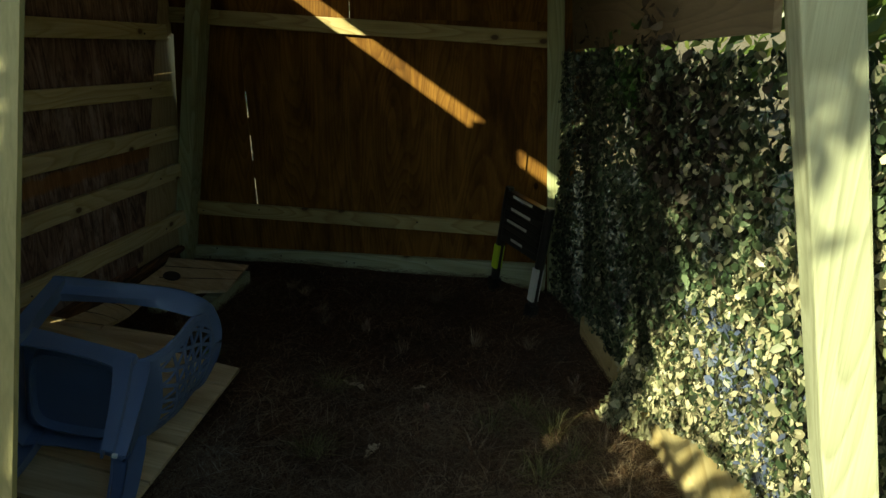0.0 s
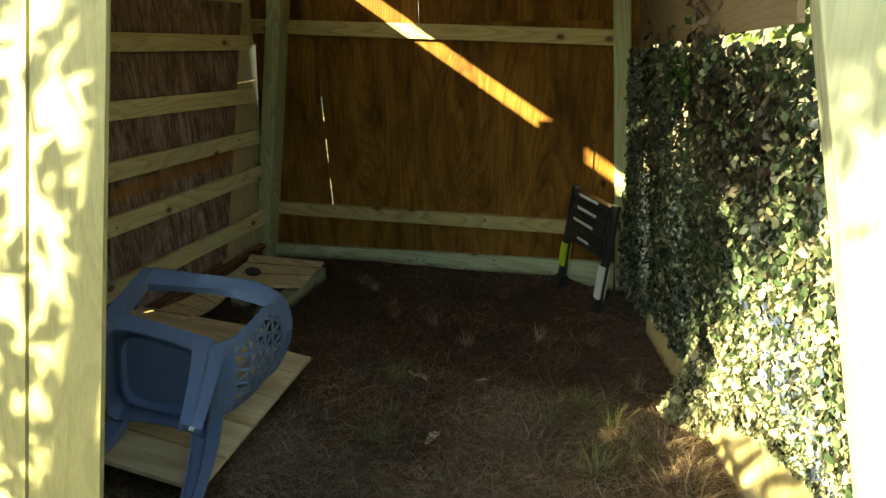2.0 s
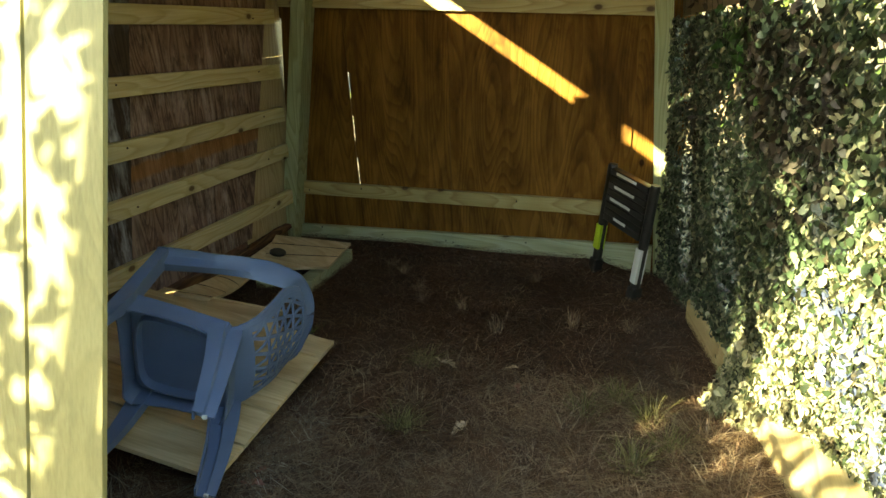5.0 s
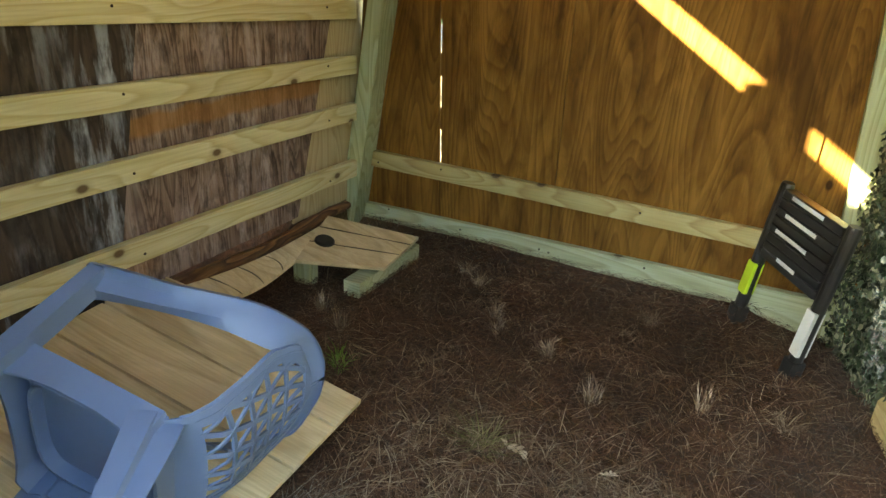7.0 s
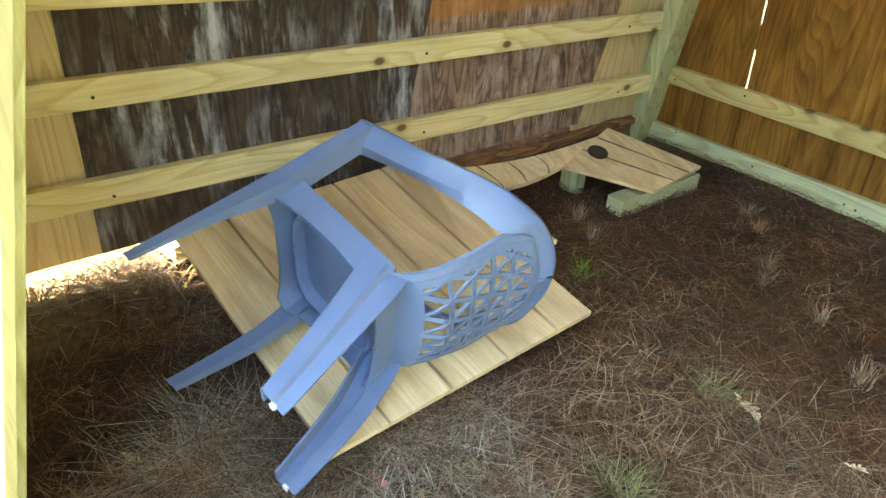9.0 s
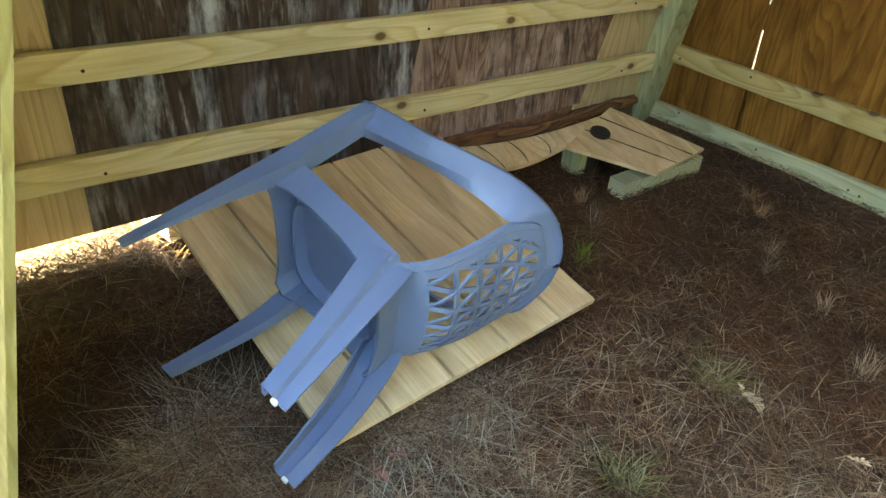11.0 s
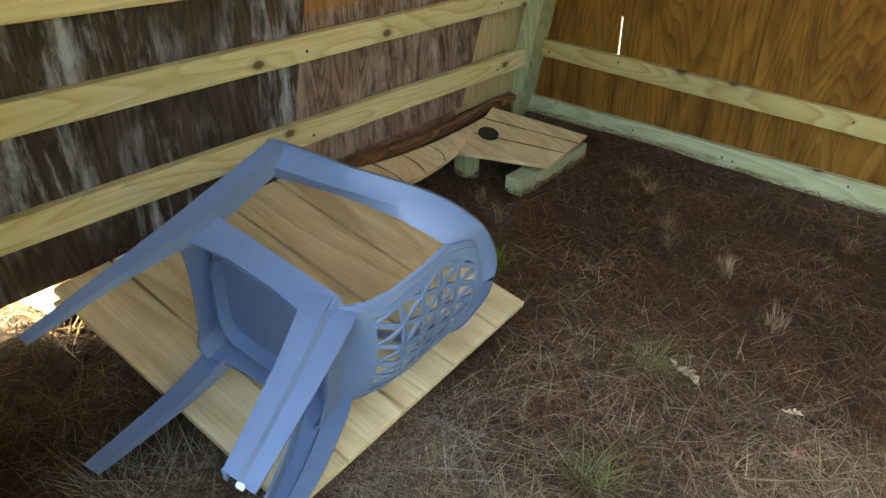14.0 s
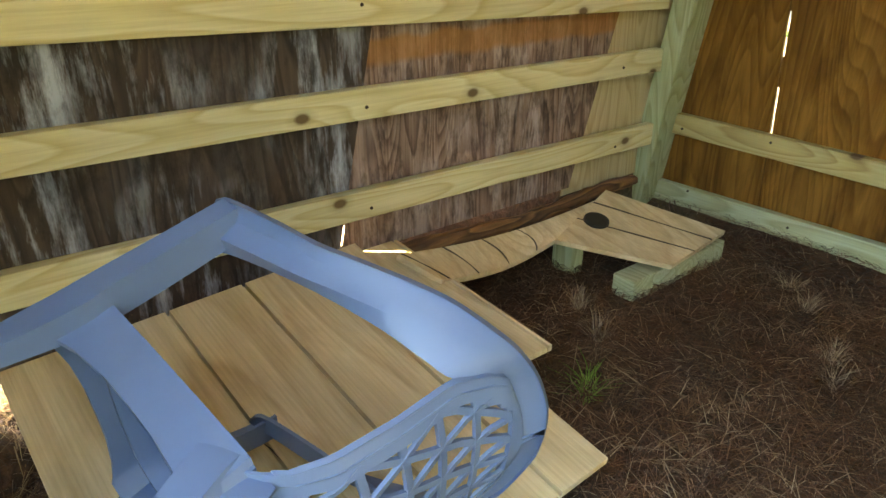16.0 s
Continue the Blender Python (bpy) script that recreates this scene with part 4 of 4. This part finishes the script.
def tuft(x, y, n, height, mat, label, spread=0.05):
    rows = []
    for _ in range(n):
        a, r = rnd.uniform(0, 6.283), rnd.uniform(0, spread * 0.5)
        bx, by = x + r * math.cos(a), y + r * math.sin(a)
        h = height * rnd.uniform(0.4, 1.0)
        rows.append(((bx, by, ground_z(bx, by)), rnd.uniform(0, 6.283), rnd.uniform(0.3, 1.0) * spread * 1.4, rnd.uniform(0.0008, 0.0016), h, h * rnd.uniform(0.1, 0.3)))
    return strips("grass_tuft", rows, mat, label, "grass", kind="")


for x, y, h in ((-1.26, 3.72, 0.06), (-0.956, 3.38, 0.08), (-0.65, 3.2, 0.08), (-0.41, 2.99, 0.09), (-0.05, 3.15, 0.11), (0.22, 3.2, 0.08), (-0.35, 3.72, 0.06), (-1.145, 3.62, 0.07), (-0.90, 3.27, 0.07), (-1.62, 3.02, 0.10), (-1.45, 2.92, 0.09), (0.45, 2.75, 0.09)):
    tagged(tuft(x, y, 80, h, DRY, "small tuft of pale dry grass", 0.06), group="dry tufts")
for x, y, h in ((-1.30, 2.69, 0.07), (-1.27, 2.64, 0.05)):
    tagged(tuft(x, y, 36, h, SPROUT, "small bright green sprout beside the siding", 0.07), group="green sprouts")
for x, y, h in ((0.10, 2.36, 0.10), (0.35, 2.38, 0.11), (0.22, 2.50, 0.09), (-0.55, 2.04, 0.10), (0.42, 2.20, 0.09), (-0.64, 2.53, 0.06), (0.30, 2.05, 0.10)):
    tagged(tuft(x, y, 110, h, GREEN, "loose clump of green and yellow grass", 0.10), group="grass clumps")
for x, y, h in ((0.05, 2.2, 0.09), (0.55, 2.3, 0.09), (0.60, 1.95, 0.10), (-1.05, 1.30, 0.06), (-1.22, 1.22, 0.06), (-0.95, 1.42, 0.05), (-0.90, 1.75, 0.05), (0.15, 2.0, 0.08)):
    tagged(tuft(x, y, 120, h, DRY, "spread clump of grey dry grass", 0.15), group="dry clumps")

GREY_GRASS = islands("grey_dry_grass", [(0.0, (0.16, 0.14, 0.11)), (0.5, (0.34, 0.32, 0.27)), (1.0, (0.58, 0.56, 0.48))], 0.6)
for x, y, h in ((-1.226, 1.274, 0.035), (-1.22, 1.161, 0.03), (-1.30, 1.39, 0.035), (-0.953, 1.66, 0.03), (-1.00, 1.56, 0.03), (-1.36, 1.29, 0.03), (-0.94, 1.90, 0.03)):
    tagged(tuft(x, y, 130, h, GREY_GRASS, "flat clump of grey bleached grass by the board", 0.20), group="grey clumps")

LEAF_TAN = plastic("dead_oak_leaf", (0.46, 0.37, 0.26), 0.7, 0.2)
LEAF_RED = plastic("dead_red_leaf", (0.26, 0.12, 0.09), 0.7, 0.2)


def oak_leaf(x, y, size, turn, mat, label):
    half = [(-1.0, 0.02), (-0.75, 0.05), (-0.62, 0.22), (-0.52, 0.08), (-0.3, 0.34), (-0.12, 0.40), (-0.10, 0.12), (0.12, 0.46), (0.34, 0.44), (0.26, 0.14), (0.52, 0.30), (0.70, 0.24), (0.66, 0.08), (1.0, 0.03)]
    outline = [Vector((a, b, 0)) for a, b in half] + [Vector((a + 0.05, -b * 0.9, 0)) for a, b in reversed(half[1:-1])]
    bm = bmesh.new()
    spine = [bm.verts.new((size * (-1 + 2 * i / 13), 0, size * 0.10 * math.sin(i))) for i in range(14)]
    for sgn in (1, -1):
        edge = [bm.verts.new((size * (a + (0.05 if sgn < 0 else 0)), sgn * size * b * (1.0 if sgn > 0 else 0.85), size * (0.10 * math.sin(3 * a) + 0.25 * b))) for a, b in half]
        for i in range(13):
            bm.faces.new((spine[i], spine[i + 1], edge[i + 1], edge[i]) if sgn > 0 else (spine[i + 1], spine[i], edge[i], edge[i + 1]))
    ob = part("oak_leaf", bm, mat)
    ob.matrix_world = pose(x, y, ground_z(x, y) + 0.028, rnd.uniform(-8, 8), rnd.uniform(-8, 8), turn)
    tagged(ob, label, "leaf", "fallen leaves")


oak_leaf(-0.54, 2.565, 0.060, -20, LEAF_TAN, "curled pale oak leaf on the needles")
oak_leaf(-0.34, 2.11, 0.055, 70, LEAF_TAN, "pale oak leaf with pointed lobes")
oak_leaf(-0.25, 2.62, 0.030, 20, LEAF_TAN, "small tan dead leaf")
oak_leaf(-0.19, 2.47, 0.040, 100, LEAF_RED, "small brown dead leaf")
oak_leaf(-0.89, 1.548, 0.05, 0, LEAF_RED, "reddish dead leaf on the needles")
oak_leaf(-1.325, 1.105, 0.035, 30, LEAF_TAN, "grey dead leaf on the soil")
for x, y, size, turn in ((-0.627, 1.532, 0.034, 15), (-0.752, 1.502, 0.030, 80), (-0.521, 1.528, 0.028, 140), (-0.896, 1.610, 0.030, 50)):
    oak_leaf(x, y, size, turn, LEAF_RED, "red-brown dead leaf among the needles near the entrance")
# ---- outside: trees ----
BARK_TREE = wood("grey_pine_bark", (0.05, 0.035, 0.025), (0.13, 0.09, 0.06), (0.24, 0.18, 0.13), 2, figure=1.0, rough=0.9, knots=0)
CROWN = islands("tree_leaves", [(0.0, (0.04, 0.07, 0.015)), (0.5, (0.09, 0.14, 0.03)), (1.0, (0.20, 0.22, 0.06))], 0.5, 0.4)


def leaf_cloud(count, seed, centres, size):
    r = np.random.default_rng(seed)
    verts, faces = [], []
    for _ in range(count):
        cx, cy, cz, rad = centres[r.integers(len(centres))]
        p = Vector((cx, cy, cz)) + Vector(r.normal(0, 0.5, 3)) * rad
        n = Vector(r.normal(0, 1, 3)).normalized()
        a = n.orthogonal().normalized()
        b = n.cross(a)
        l, w = size * r.uniform(0.6, 1.3), size * r.uniform(0.3, 0.55)
        k = len(verts)
        verts += [p - a * l, p + b * w, p + a * l, p - b * w]
        faces.append((k, k + 1, k + 2, k + 3))
    return verts, faces


def tree(x, y, height, r, centres, count, seed, size, label):
    t = thing("tree", label, "tree", m=Matrix.Translation((x, y, 0)))
    part("trunk", log_mesh((0, 0, -0.1), (0.05, 0.08, height), r, 0.08, seed), BARK_TREE, t)
    for c in centres[:4]:
        part("limb", log_mesh((0.03, 0.05, height * 0.6), (c[0] - x, c[1] - y, c[2]), r * 0.3, 0.06, seed + 1), BARK_TREE, t)
    v, f = leaf_cloud(count, seed, [(a - x, b - y, c, d) for a, b, c, d in centres], size)
    tagged(piece("crown", v, f, CROWN, t), kind="stuff")


wall_shade = [(a, -1.35 + 0.1 * k, b, 0.55) for k, (a, b) in enumerate(((-2.6, 1.35), (-3.0, 1.6), (-2.6, 1.9), (-3.0, 2.15), (-3.3, 2.3), (-2.8, 2.7)))]
# unseen clumps added to shade the entrance floor, post and upper net
low_shade = [(-2.15, -1.4, 1.8, 0.3), (-1.7, -1.4, 1.72, 0.3), (-2.4, -1.4, 1.75, 0.3), (-2.35, -1.4, 1.4, 0.34), (-2.1, -1.4, 1.65, 0.34), (-1.85, -1.45, 1.5, 0.34), (-1.6, -1.45, 1.6, 0.34), (-1.35, -1.5, 1.45, 0.34), (-1.9, -1.4, 1.25, 0.34), (-1.5, -1.4, 1.2, 0.34)]
high_shade = [(-1.5, -1.45, 3.1, 0.32), (-1.2, -1.45, 3.3, 0.34), (-2.3, -1.4, 2.8, 0.26), (-1.78, -1.4, 3.14, 0.26), (-2.55, -1.4, 3.2, 0.36), (-2.25, -1.4, 3.0, 0.32), (-2.4, -1.3, 3.55, 0.4), (-2.0, -1.4, 3.3, 0.34)]
tree(-5.6, -2.4, 4.2, 0.07, wall_shade + low_shade + high_shade + high_shade, 6300, 21, 0.062, "small leafy tree in front of the shelter, unseen, with clumps added for shade")
tree(3.2, 3.0, 4.5, 0.12, [(2.4, 3.4, 1.8, 1.3), (2.6, 2.2, 2.4, 1.3), (2.2, 4.6, 2.2, 1.3), (2.7, 1.2, 1.6, 1.2), (3.0, 3.0, 3.6, 1.6)], 5000, 22, 0.07, "leafy young tree close beside the net")
# undergrowth behind the net, made dense to cut the light that leaks through
tree(2.6, 3.6, 2.4, 0.05, [(2.25 + 0.25 * (k % 3), 4.6 - 0.27 * k, (0.5, 1.2, 1.9)[(k * 2) % 3], 0.6) for k in range(13)] + [(2.4, 3.9, 2.2, 0.5), (2.4, 3.1, 2.3, 0.5), (2.5, 2.3, 2.3, 0.5)], 9500, 24, 0.065, "dark leafy sapling close behind the net")
tree(7.0, 4.5, 6.0, 0.18, [(6.0, 3.0, 2.0, 2.2), (6.5, 5.5, 2.5, 2.4), (7.0, 1.0, 2.2, 2.2), (7.5, 8.0, 2.5, 2.5), (6.5, 4.0, 4.0, 2.4), (7.0, -1.0, 2.0, 2.0)], 7000, 25, 0.13, "broad leafy tree at the edge of the yard")
tree(1.0, 9.5, 5.0, 0.16, [(0.5, 9.0, 2.0, 2.0), (-2.0, 9.5, 2.5, 2.0), (2.5, 8.5, 2.5, 2.0), (-4.0, 9.0, 2.0, 2.0)], 4000, 23, 0.10, "leafy tree behind the back wall")

# an unseen crown, added to keep the upper part of the net in shade
crown = []
for y, z in ((1.95, 1.6), (2.1, 1.4), (2.15, 1.7), (2.3, 1.25), (2.35, 1.5), (2.55, 1.1), (2.6, 1.4), (2.85, 1.05), (2.9, 1.35)):
    k = 4.2 + 0.25 * math.sin(9.0 * y + 5.0 * z)
    crown.append((0.36 + 0.118 * (3.95 - y) - k, y - 1.3 * k, z + 0.7 * k, 0.24))
tree(-4.9, -4.4, 4.6, 0.08, crown, 3000, 26, 0.058, "unseen leafy tree added to shade the upper net")

# woods round the yard, lower where the sun stands
rng = np.random.default_rng(31)
spots = []
for k in range(64):
    a = math.radians(120 + 300 * k / 63)
    away = abs((math.degrees(a) - 232.4 + 180) % 360 - 180)
    top = 3.4 if away < 14 else 5.6
    d = 13.0 + rng.uniform(-1.0, 1.0)
    for z in np.arange(0.6, top, 1.1):
        spots.append((d * math.cos(a), d * math.sin(a), float(z), 1.5 if z < top - 1.5 else 1.1))
v, f = leaf_cloud(14000, 32, spots, 0.30)
tagged(piece("woods", v, f, CROWN), "leafy woods round the sunny yard", "trees", kind="stuff")
